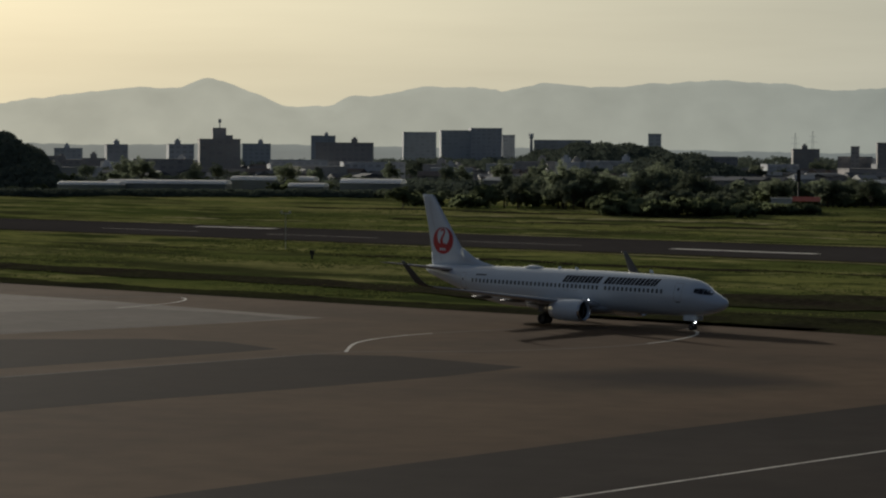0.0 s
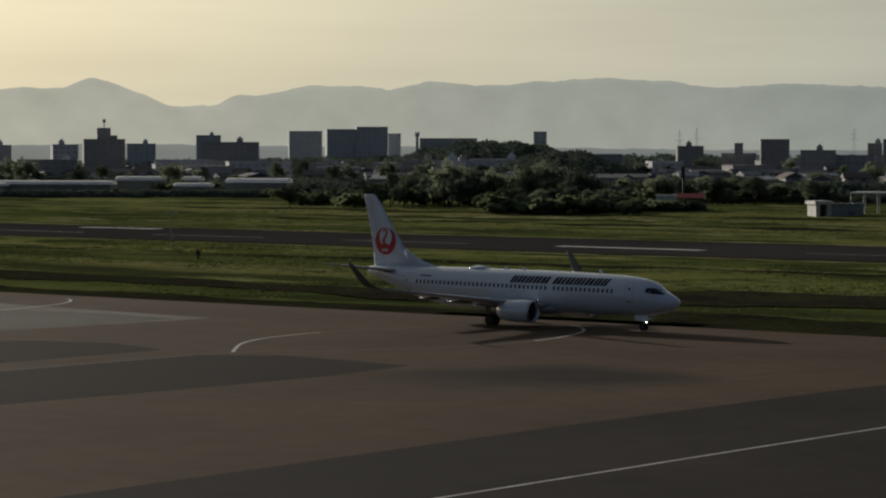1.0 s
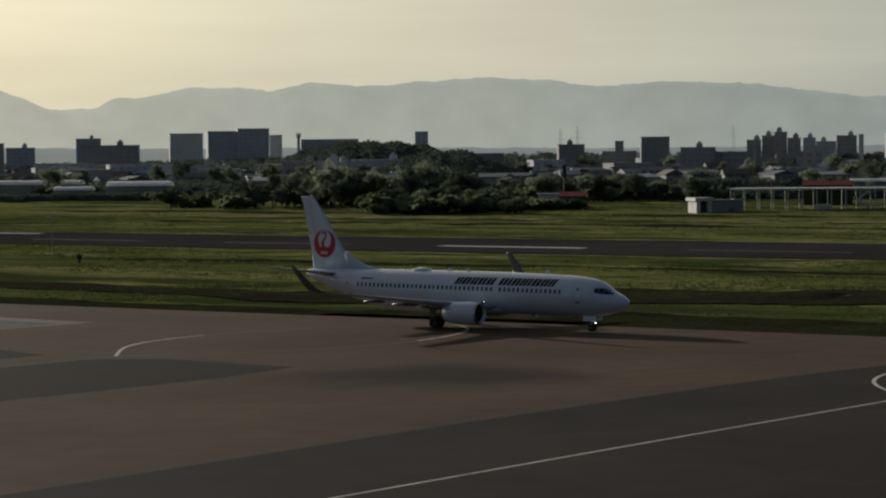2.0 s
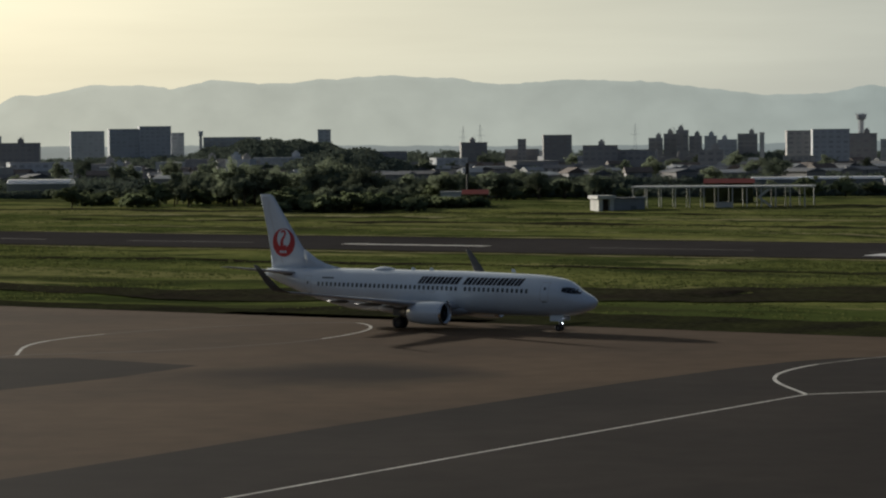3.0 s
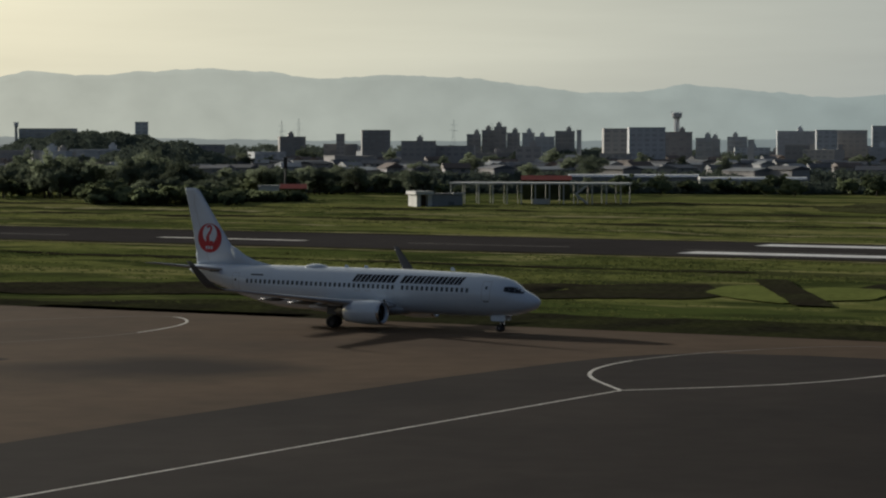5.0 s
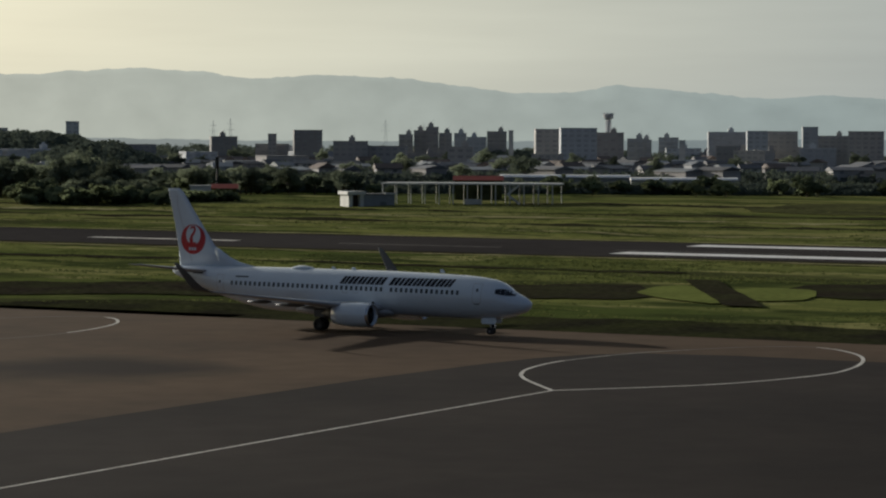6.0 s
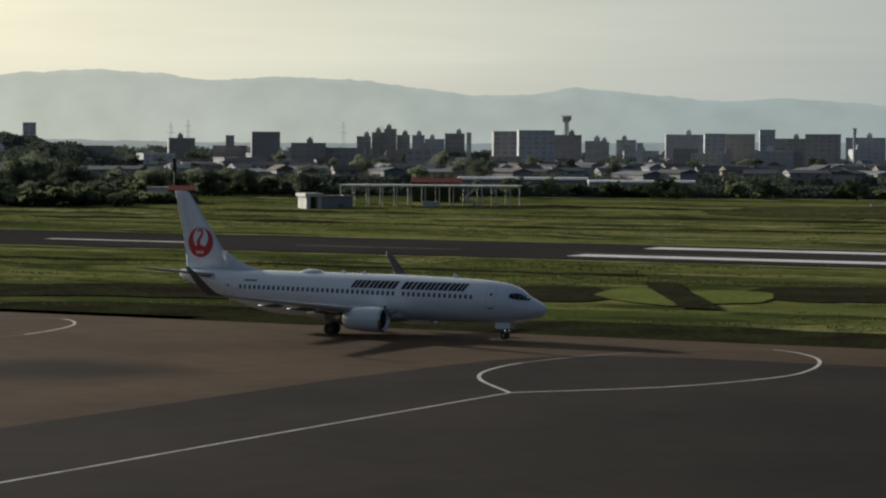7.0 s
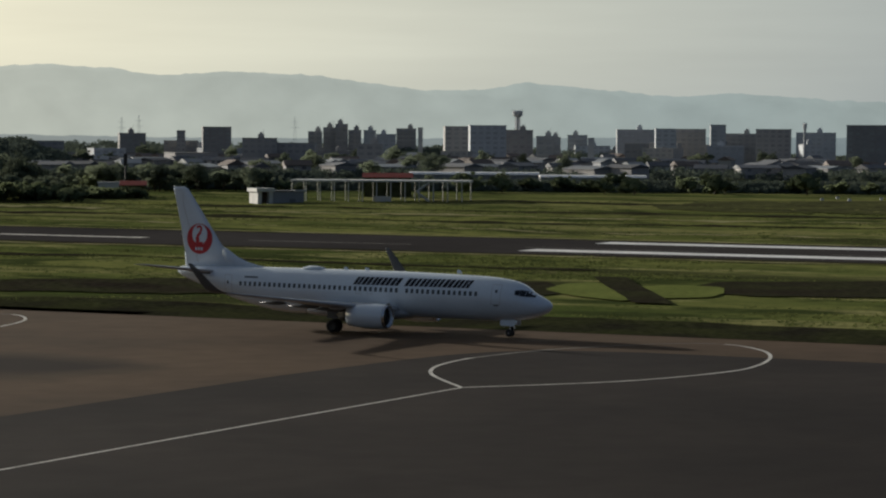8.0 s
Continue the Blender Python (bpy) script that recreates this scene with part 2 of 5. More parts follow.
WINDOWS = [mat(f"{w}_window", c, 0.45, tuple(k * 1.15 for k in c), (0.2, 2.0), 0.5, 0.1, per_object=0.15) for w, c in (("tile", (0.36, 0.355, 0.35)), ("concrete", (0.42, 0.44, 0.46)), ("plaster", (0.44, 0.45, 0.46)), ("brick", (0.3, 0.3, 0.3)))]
VERGE = mat("dark_verge", (0.024, 0.023, 0.016), 0.95, (0.045, 0.05, 0.02), (0.12, 1.2), 0.8, 0.4, 0.1, world_space=True, spec=0.0)
WINDOW_DARK = mat("far_window_glass", (0.16, 0.17, 0.18), 0.35, (0.2, 0.21, 0.22), (0.2, 2.0), 0.5, 0.1, per_object=0.3)
ROOFS = [
    mat("dark_tile_roof", (0.13, 0.135, 0.145), 0.7, (0.1, 0.102, 0.11), (0.3, 4.0), 0.6, 0.15, per_object=0.4),
    mat("brown_tile_roof", (0.16, 0.125, 0.105), 0.7, (0.125, 0.095, 0.08), (0.3, 4.0), 0.6, 0.15, per_object=0.3),
    mat("metal_sheet_roof", (0.27, 0.285, 0.3), 0.45, (0.2, 0.215, 0.225), (0.2, 3.0), 0.6, 0.08, per_object=0.3, metal=0.3),
]
SHED_SKIN = leafy(mat("clear_greenhouse_film", (0.88, 0.87, 0.85), 0.3, (0.75, 0.73, 0.7), (0.12, 2.0), 0.7, 0.05, per_object=0.1), 0.5)
SHED_WALL = leafy(mat("dull_greenhouse_film", (0.3, 0.31, 0.3), 0.4, (0.2, 0.21, 0.19), (0.12, 2.0), 0.8, 0.1, per_object=0.2), 0.2)
DRY = mat("dry_grass_fringe", (0.32, 0.295, 0.16), 0.95, (0.15, 0.15, 0.055), (0.12, 1.5), 0.9, 0.25, 0.1, world_space=True, spec=0.0)
WHITE_STEEL = mat("white_painted_steel", (0.62, 0.62, 0.6), 0.5, (0.45, 0.44, 0.42), (0.4, 4.0), 0.6, 0.1)
HUT_WALL = mat("white_hut_wall", (0.66, 0.65, 0.61), 0.7, (0.5, 0.49, 0.46), (0.4, 4.0), 0.6, 0.1)
HUT_GREY = mat("grey_blue_hut_wall", (0.3, 0.312, 0.325), 0.8, (0.24, 0.25, 0.26), (0.4, 4.0), 0.6, 0.1)
DULL = mat("dull_rough_grass", (0.055, 0.056, 0.028), 0.95, (0.095, 0.1, 0.04), (0.05, 0.4), 0.9, 0.3, 0.1, world_space=True, spec=0.0)
LIME = mat("fresh_mown_grass", (0.165, 0.19, 0.055), 0.95, (0.12, 0.14, 0.042), (0.1, 1.2), 0.8, 0.2, 0.08, world_space=True, spec=0.0)
ORANGE = mat("signal_red_paint", (0.5, 0.06, 0.025), 0.5, (0.38, 0.05, 0.025), (0.5, 4.0), 0.6, 0.1)


def ground_material():
    """Meadow in bands of fresh, dry and mown grass, with duller fields and town ground farther out."""
    m = bpy.data.materials.new("meadow")
    m.use_nodes = True
    n, l = m.node_tree.nodes, m.node_tree.links
    b = n["Principled BSDF"]
    b.inputs["Roughness"].default_value = 0.95
    b.inputs["Specular IOR Level"].default_value = 0.0
    pos = n.new("ShaderNodeNewGeometry").outputs["Position"]
    turn = n.new("ShaderNodeMapping")
    turn.inputs["Rotation"].default_value = (0, 0, radians(29))
    l.new(pos, turn.inputs["Vector"])

    def tex(scale, detail, along=1.0):
        mp = n.new("ShaderNodeMapping")
        mp.inputs["Scale"].default_value = (along, 1, 1)
        l.new(turn.outputs["Vector"], mp.inputs["Vector"])
        t = n.new("ShaderNodeTexNoise")
        t.inputs["Scale"].default_value, t.inputs["Detail"].default_value = scale, detail
        l.new(mp.outputs["Vector"], t.inputs["Vector"])
        return t.outputs["Fac"]

    def blend(fac, lo, hi, a, c):
        r = n.new("ShaderNodeMapRange")
        r.inputs["From Min"].default_value, r.inputs["From Max"].default_value = lo, hi
        l.new(fac, r.inputs["Value"])
        x = n.new("ShaderNodeMix")
        x.data_type = "RGBA"
        l.new(r.outputs["Result"], x.inputs["Factor"])
        for socket, v in (("A", a), ("B", c)):
            if isinstance(v, tuple):
                x.inputs[socket].default_value = (*v, 1)
            else:
                l.new(v, x.inputs[socket])
        return x.outputs["Result"]

    grass = blend(tex(0.02, 7, 0.35), 0.42, 0.58, (0.082, 0.104, 0.03), (0.19, 0.198, 0.062))
    grass = blend(tex(0.085, 5, 0.5), 0.51, 0.6, grass, (0.048, 0.06, 0.021))
    grass = blend(tex(0.11, 5, 0.3), 0.57, 0.65, grass, (0.26, 0.25, 0.1))
    grass = blend(tex(0.045, 6, 0.25), 0.56, 0.62, grass, (0.056, 0.06, 0.026))
    grass = blend(tex(0.035, 6, 0.08), 0.52, 0.62, grass, (0.215, 0.21, 0.08))
    grass = blend(tex(0.6, 6, 0.5), 0.45, 0.8, grass, (0.06, 0.075, 0.026))
    town = blend(tex(0.01, 5), 0.4, 0.6, (0.045, 0.055, 0.03), (0.08, 0.078, 0.07))
    far = n.new("ShaderNodeSeparateXYZ")
    l.new(turn.outputs["Vector"], far.inputs["Vector"])
    col = blend(far.outputs["Y"], 760, 900, grass, town)
    l.new(col, b.inputs["Base Color"])
    bp = n.new("ShaderNodeBump")
    bp.inputs["Distance"].default_value = 0.25
    bp.inputs["Strength"].default_value = 0.7
    l.new(tex(1.5, 5), bp.inputs["Height"])
    l.new(bp.outputs["Normal"], b.inputs["Normal"])
    return m


MEADOW = ground_material()


# ---- mesh helpers ----
def finish(name, bm, material, smooth=False):
    bmesh.ops.recalc_face_normals(bm, faces=bm.faces)
    me = bpy.data.meshes.new(name)
    bm.to_mesh(me)
    bm.free()
    for m in material if isinstance(material, (list, tuple)) else (material,):
        me.materials.append(m)
    if smooth:
        for p in me.polygons:
            p.use_smooth = True
    return me


def part(name, bm, material, parent, label="", smooth=False):
    """One mesh object under a thing or a part."""
    ob = new(name, finish(name, bm, material, smooth))
    ob.parent = parent
    if label:
        tagged(ob, label)
    return ob


def box(bm, x0, x1, y0, y1, z0, z1):
    v = [bm.verts.new((x, y, z)) for x in (x0, x1) for y in (y0, y1) for z in (z0, z1)]
    for f in ((0, 1, 3, 2), (4, 6, 7, 5), (0, 4, 5, 1), (2, 3, 7, 6), (0, 2, 6, 4), (1, 5, 7, 3)):
        bm.faces.new([v[i] for i in f])
    return bm


def loft(bm, rings, cap=True):
    """Skin over closed rings of equal count."""
    rows = [[bm.verts.new(p) for p in r] for r in rings]
    k = len(rows[0])
    for a, b in zip(rows, rows[1:]):
        for i in range(k):
            bm.faces.new((a[i], a[(i + 1) % k], b[(i + 1) % k], b[i]))
    if cap:
        bm.faces.new(rows[0])
        bm.faces.new(rows[-1])
    return bm


def tube(bm, p, q, r0, r1=None, k=8):
    p, q = Vector(p), Vector(q)
    r1 = r0 if r1 is None else r1
    a = (q - p).normalized()
    u = a.orthogonal().normalized()
    w = a.cross(u)
    ring = lambda c, r: [c + (u * math.cos(2 * math.pi * i / k) + w * math.sin(2 * math.pi * i / k)) * r for i in range(k)]
    return loft(bm, [ring(p, r0), ring(q, r1)])


def turned(bm, profile, k=28, axis="x", centre=(0, 0, 0), cap=False):
    """Surface of revolution: (along, radius) pairs round the x or y axis."""
    rings = []
    for a, r in profile:
        ring = []
        for i in range(k):
            c, s = math.cos(2 * math.pi * i / k) * r, math.sin(2 * math.pi * i / k) * r
            ring.append(Vector(centre) + (Vector((a, c, s)) if axis == "x" else Vector((c, a, s))))
        rings.append(ring)
    return loft(bm, rings, cap)


def smooth_line(points, closed=False, steps=8):
    """Catmull-Rom through the given corners."""
    p = [Vector(q) for q in points]
    out, k = [], len(p)
    for i in range(k if closed else k - 1):
        a, b, c, d = (p[(i + j) % k] if closed else p[min(max(i + j, 0), k - 1)] for j in (-1, 0, 1, 2))
        for s in range(steps):
            t = s / steps
            out.append(0.5 * (2 * b + (c - a) * t + (2 * a - 5 * b + 4 * c - d) * t * t + (3 * b - a - 3 * c + d) * t ** 3))
    if not closed:
        out.append(p[-1])
    return out


def ribbon(bm, line, width, z, closed=False):
    k = len(line)
    rows = []
    for i, p in enumerate(line):
        a = line[(i - 1) % k] if closed or i else line[0]
        b = line[(i + 1) % k] if closed or i < k - 1 else line[-1]
        n = Vector((-(b - a).y, (b - a).x)).normalized() * width / 2
        rows.append((bm.verts.new((p.x + n.x, p.y + n.y, z)), bm.verts.new((p.x - n.x, p.y - n.y, z))))
    for i in range(k if closed else k - 1):
        a, b = rows[i], rows[(i + 1) % k]
        bm.faces.new((a[0], a[1], b[1], b[0]))
    return bm


ALONG, ACROSS = Vector((0.8746, -0.4848)), Vector((0.4848, 0.8746))


def field(s, n):
    """Plan of the airfield: s metres along the runway, n metres out from the terminal."""
    return ALONG * s + ACROSS * n


def sheet(name, corners, z, material, label, category, ragged=0.0, thick=0.0):
    """A flat slab of paving or soil, whose edges may wander."""
    bm = bmesh.new()
    pts = [Vector(c) for c in corners]
    if ragged:
        dense = []
        for a, b in zip(pts, pts[1:] + pts[:1]):
            k = max(1, int((b - a).length / 3))
            dense += [a.lerp(b, i / k) for i in range(k)]
        pts = [p + Vector((noise.noise((p.x * 0.2, p.y * 0.2, 1)), noise.noise((p.x * 0.2, p.y * 0.2, 5)))) * ragged
               + Vector((noise.noise((p.x * 0.7, p.y * 0.7, 8)), noise.noise((p.x * 0.7, p.y * 0.7, 3)))) * ragged * 0.4 for p in pts]
    f = bm.faces.new([bm.verts.new((p.x, p.y, z)) for p in pts])
    if f.normal.z < 0:
        f.normal_flip()
    bmesh.ops.triangulate(bm, faces=bm.faces)
    ob = new(name, finish(name, bm, material))
    return tagged(ob, label, category, kind="structure")


# ---- ground and paving ----
def height_at(s, n):
    z = -0.02
    edge = min(max(n - 208, 0), 339 - n) if n < 341 else min(max(n - 394, 0), max(690 - n, 0))
    if edge > 0 and -800 <= s <= 160:
        k = min(edge / 12, 1) * (0.25 if -125 < s < -70 and 236 < n < 295 else 1)
        z += k * (0.4 * noise.noise((s * 0.02, n * 0.05, 0)) + 0.3 * noise.noise((s * 0.06, n * 0.14, 4)) + 0.14 * noise.noise((s * 0.18, n * 0.35, 9)))
    return z


def build_ground():
    """One sheet to the horizon, finely laid and gently uneven where the meadow lies near."""
    n_lines = [-900, -200, 0, 100, 180, 206] + [207 + 1.6 * i for i in range(84)] + [343 + 12 * i for i in range(4)] + [391 + 3 * i for i in range(100)] + [700, 800, 1000, 1400, 2000, 3000, 4000, 5200]
    s_lines = [-5200, -3000, -1800, -1100] + [-800 + 8 * i for i in range(40)] + [-480 + 3 * i for i in range(185)] + [80, 120] + [200, 300, 500, 900, 1600, 3000, 5200]
    verts, faces = [], []
    for n in n_lines:
        for s in s_lines:
            p = field(s, n)
            z = height_at(s, n)
            verts.append((p.x, p.y, z))
    w = len(s_lines)
    for i in range(len(n_lines) - 1):
        for j in range(w - 1):
            a = i * w + j
            faces.append((a, a + w, a + w + 1, a + 1))
    me = bpy.data.meshes.new("ground")
    me.from_pydata(verts, [], faces)
    me.materials.append(MEADOW)
    for p in me.polygons:
        p.use_smooth = True
    me.update()
    if me.polygons[0].normal.z < 0:
        me.flip_normals()
    tagged(new("ground", me), "uneven green airfield meadow with dry and mown bands", "grass field", kind="structure")


build_ground()
sheet("pavement_apron", [field(-900, 203.6), field(900, 203.6), field(900, -300), field(-900, -300)], 0.0, ASPHALT_OLD,
      "weathered brown-grey asphalt of the taxiway and apron", "asphalt", ragged=0.5)
sheet("pavement_dark", [(-110, -15), (-38.2, 115.5), (-16.8, 151.5), (0.4, 178.5), (5.0, 184.8), (9.2, 190.5), (13.3, 195.5), (17.5, 198.4), (22.5, 199.8), field(-70, 187), field(400, 186), field(400, -200)], 0.006, ASPHALT_NEW,
      "newer dark asphalt of the apron", "asphalt", ragged=0.3)
sheet("pavement_strip_1", [(-105, 120), (-68.7, 174.4), (-60.0, 188.1), (-51.8, 201.0), (-44.8, 201.5), (-32.6, 193.6), (-37.2, 183.7), (-46.1, 170.6), (-53.4, 161.1), (-59.6, 151.5), (-95, 97)], 0.006, ASPHALT_PATCH,
      "dark patched asphalt strip beside the guide line", "asphalt", ragged=0.5)
sheet("pavement_strip_2", [(-71.5, 181.7), (-63.8, 192.6), (-55.6, 205.8), (-62.3, 211.7), (-70.7, 213.4), (-82.4, 209.3), (-120, 165), (-112, 130)], 0.006, ASPHALT_PATCH,
      "dark patched asphalt strip beside the concrete stand", "asphalt", ragged=0.8)
sheet("pavement_concrete_1", [(-61.8, 245.4), (-75.2, 227.0), (-84.7, 215.0), (-130, 156), (-175, 190), (-108.2, 275.2), (-91.5, 265.8), (-75.0, 254.4)], 0.008, CONCRETE,
      "pale concrete aircraft stand", "concrete")
sheet("pavement_concrete_2", [(-96.1, 244.2), (-84.7, 254.6), (-74.4, 250.5), (-64.8, 243.4), (-75.4, 227.2), (-85.0, 215.4), (-129, 158), (-160, 175)], 0.014, CONCRETE_GREY,
      "grey stained bays of the concrete aircraft stand", "concrete", ragged=0.5)
sheet("pavement_runway", [field(-1500, 341), field(1200, 343), field(1200, 395), field(-1500, 394)], 0.03, ASPHALT_RUNWAY,
      "dark asphalt runway with worn white markings", "runway")


def bare(number, s0, s1, n0, n1, rag, label="strip of dark ground in the meadow", skew=0.0, material=None, lift=0.09):
    """A strip laid along the uneven ground, with wandering edges."""
    k = int((s1 - s0) / 1.5)
    bm = bmesh.new()
    rows = []
    for i in range(k + 1):
        s = s0 + (s1 - s0) * i / k
        taper = min(1.0, i / 2.5, (k - i) / 2.5) ** 0.5
        mid, half = (n0 + n1) / 2, (n1 - n0) / 2 * (0.15 + 0.85 * taper)
        lo = mid - half + rag * (noise.noise((s * 0.06, number, 1)) + 0.5 * noise.noise((s * 0.3, number, 2)))
        hi = mid + half + rag * (noise.noise((s * 0.06, number, 5)) + 0.5 * noise.noise((s * 0.3, number, 6)))
        if n0 < 208:
            lo = n0
        row = []
        for j in range(13):
            n = lo + (hi - lo) * j / 12
            p = field(s + skew * (n - n0), n)
            row.append(bm.verts.new((p.x, p.y, height_at(s + skew * (n - n0), n) + (lift if n > 212 else 0.03))))
        rows.append(row)
    for p, q in zip(rows, rows[1:]):
        for j in range(12):
            bm.faces.new((p[j], q[j], q[j + 1], p[j + 1]))
    tagged(new(f"ground_overlay_{number}", finish("ground_overlay", bm, material or (VERGE if n0 < 208 else SOIL), True)), label, "soil", kind="structure")


# the first two rows are the darker verge along the paving
for number, row in enumerate([(-700, -128, 203.4, 212, 1.6), (-160, 200, 203.4, 219, 1.6), (-500, 60, 337.5, 341.5, 1.0), (-500, 60, 394, 396, 0.8), (-420, -190, 226, 238, 2.5),
                              (-330, -120, 300, 303, 1.2), (-420, 30, 470, 476, 3.0), (-520, 40, 540, 548, 4.0), (-300, 0, 620, 632, 5.0)], 1):
    bare(number, *row)
bare(22, -460, 60, 396, 398.5, 1.0, "fringe of dry grass along the runway", 0.0, DRY)
bare(23, -400, 60, 334.5, 337.0, 1.2, "fringe of dry grass along the runway", 0.0, DRY)
bare(24, -460, 40, 430, 432.5, 2.0, "fringe of dry grass in the meadow", 0.0, DRY)
bare(25, -460, 0, 505, 509, 3.0, "fringe of dry grass in the meadow", 0.0, DRY)


def patch(number, x0, x1, near, far, rag, label, material, lift=0.12):
    """A patch of soil or mown grass laid over the uneven meadow; near and far give its edges at (x, y) marks."""
    k = max(8, int((x1 - x0) / 0.9))
    bm = bmesh.new()
    rows = []
    for i in range(k + 1):
        x = x0 + (x1 - x0) * i / k
        wander = [rag * (noise.noise((x * 0.09, number, c)) + 0.5 * noise.noise((x * 0.4, number, c + 1))) * min(1, i / 3, (k - i) / 3) for c in (1, 5)]
        lo, hi = (float(np.interp(x, [q[0] for q in e], [q[1] for q in e])) + w for e, w in zip((near, far), wander))
        row = []
        for j in range(17):
            y = lo + (hi - lo) * j / 16
            p = Vector((x, y))
            row.append(bm.verts.new((x, y, height_at(p.dot(ALONG), p.dot(ACROSS)) + lift)))
        rows.append(row)
    for p, q in zip(rows, rows[1:]):
        for j in range(16):
            bm.faces.new((p[j], q[j], q[j + 1], p[j + 1]))
    tagged(new(f"ground_overlay_{number}", finish("ground_overlay", bm, material, True)), label, "soil" if material is SOIL else "grass", kind="structure")


patch(30, -62, 32.5, [(-62, 292), (-52, 281), (-33, 277.5), (-10, 270), (8, 268), (28, 268.5), (32.5, 274)], [(-62, 297), (-57, 302), (-36, 298), (32.5, 297.5)], 1.6, "strip of dark ground in the meadow", SOIL)
patch(31, 49.0, 130, [(49.0, 273), (52, 268.5), (66, 267), (130, 264)], [(49.0, 289), (54, 297), (130, 299)], 1.4, "strip of dark ground in the meadow", SOIL)
patch(32, 30.4, 39.0, [(30.4, 278), (31.8, 268.2), (36.8, 259.5), (39.0, 272)], [(30.4, 280), (34, 292.6), (37.8, 296), (39.0, 290)], 0.7, "island of fresh mown grass", LIME, 0.15)
patch(33, 40.0, 51.2, [(40.0, 270), (41.2, 263.2), (46.9, 266.7), (49.4, 273), (51.2, 283)], [(40.0, 284), (41.4, 288.3), (47, 289.8), (51.2, 286.6)], 0.7, "island of fresh mown grass", LIME, 0.15)
patch(34, 96, 260, [(96, 600), (120, 578), (145, 577), (260, 590)], [(96, 640), (118, 690), (183, 715), (260, 730)], 9.0, "rough dull olive field at the airfield edge", DULL)


def ditch_strip():
    """Dark drainage strip that runs aslant across the meadow."""
    bm = bmesh.new()
    rows = []
    for i in range(31):
        n = 243 + 43.5 * i / 30
        mid, half = -90.2 - 0.5 * (n - 243), 2.3 + 0.15 * noise.noise((n * 0.15, 1, 1))
        row = []
        for j in range(5):
            s = mid + half * (j / 2 - 1)
            p = field(s, n)
            row.append(bm.verts.new((p.x, p.y, height_at(s, n) + 0.19)))
        rows.append(row)
    for p, q in zip(rows, rows[1:]):
        for j in range(4):
            bm.faces.new((p[j], q[j], q[j + 1], p[j + 1]))
    tagged(new("ground_ditch", finish("ground_ditch", bm, SOIL, True)), "dark drainage strip across the meadow", "soil", kind="structure")


ditch_strip()


def marking(name, bm, material, label):
    tagged(new(name, finish(name, bm, material)), label, "road marking", kind="structure")


def guide_loop(shift, name, worn):
    """Tear-shaped turn-off line and the straight that leads into it."""
    o = ALONG * shift
    tear = [(12.7, 169.6), (11.4, 177.5), (11.4, 182.4), (12.5, 187.1), (15.3, 192.8), (21.0, 199.4), (26.4, 203.2), (32.5, 206.3), (37.3, 205.8),
            (39.2, 200.1), (38.7, 193.4), (36.2, 186.0), (32.6, 180.6), (24.2, 173.9)]
    line = smooth_line(tear + tear[:1])
    # stretches by corner: sharp turn, far side, worn end of it, tip, near side
    for piece, (i0, i1, paint) in enumerate(((0, 4, 1 if worn == 2 else 0), (4, 6, 1 + (worn > 0)), (6, 8, 2), (8, 11, 0), (11, 14, 2 if worn else 0)), 1):
        bm = bmesh.new()
        ribbon(bm, [line[i] + o for i in range(i0 * 8, i1 * 8 + 1)], 0.3, 0.014)
        marking(f"marking_loop_{name}_{piece}", bm, (LINE_PAINT, LINE_FADED, LINE_WORN)[paint], "white painted teardrop guide line on asphalt")
    bm = bmesh.new()
    ribbon(bm, [p + o for p in smooth_line([(12.7, 169.6), (-4.0, 143.4), (-20.0, 117.8), (-60, 54.5)])], 0.26, 0.012)
    marking(f"marking_lead_{name}", bm, LINE_WORN if worn else LINE_PAINT, "white painted lead-in line on asphalt")


guide_loop(0, "1", 0)
guide_loop(-71.3, "2", 1)
guide_loop(-141, "3", 2)
for number, s in enumerate(range(-406, 100, 50), 1):
    bm = bmesh.new()
    ribbon(bm, [field(s, 362.5), field(s + 30, 362.5)], 0.9 if s != -256 else 3.0, 0.036)
    marking(f"marking_centre_{number}", bm, LINE_WORN if s != -256 else LINE_PAINT, "worn white runway centre line dash")
for number, (n, s) in enumerate(((354, -152), (385.5, -152)), 1):
    bm = bmesh.new()
    ribbon(bm, [field(s, n), field(s + 130, n)], 7.5, 0.037)
    marking(f"marking_aim_{number}", bm, RUNWAY_PAINT, "broad white aiming bar on the runway")


bm = bmesh.new()
ribbon(bm, [field(-402, 387), field(-379, 388.5)], 3.0, 0.038)
marking("marking_aim_3", bm, LINE_PAINT, "worn white bar on the runway")


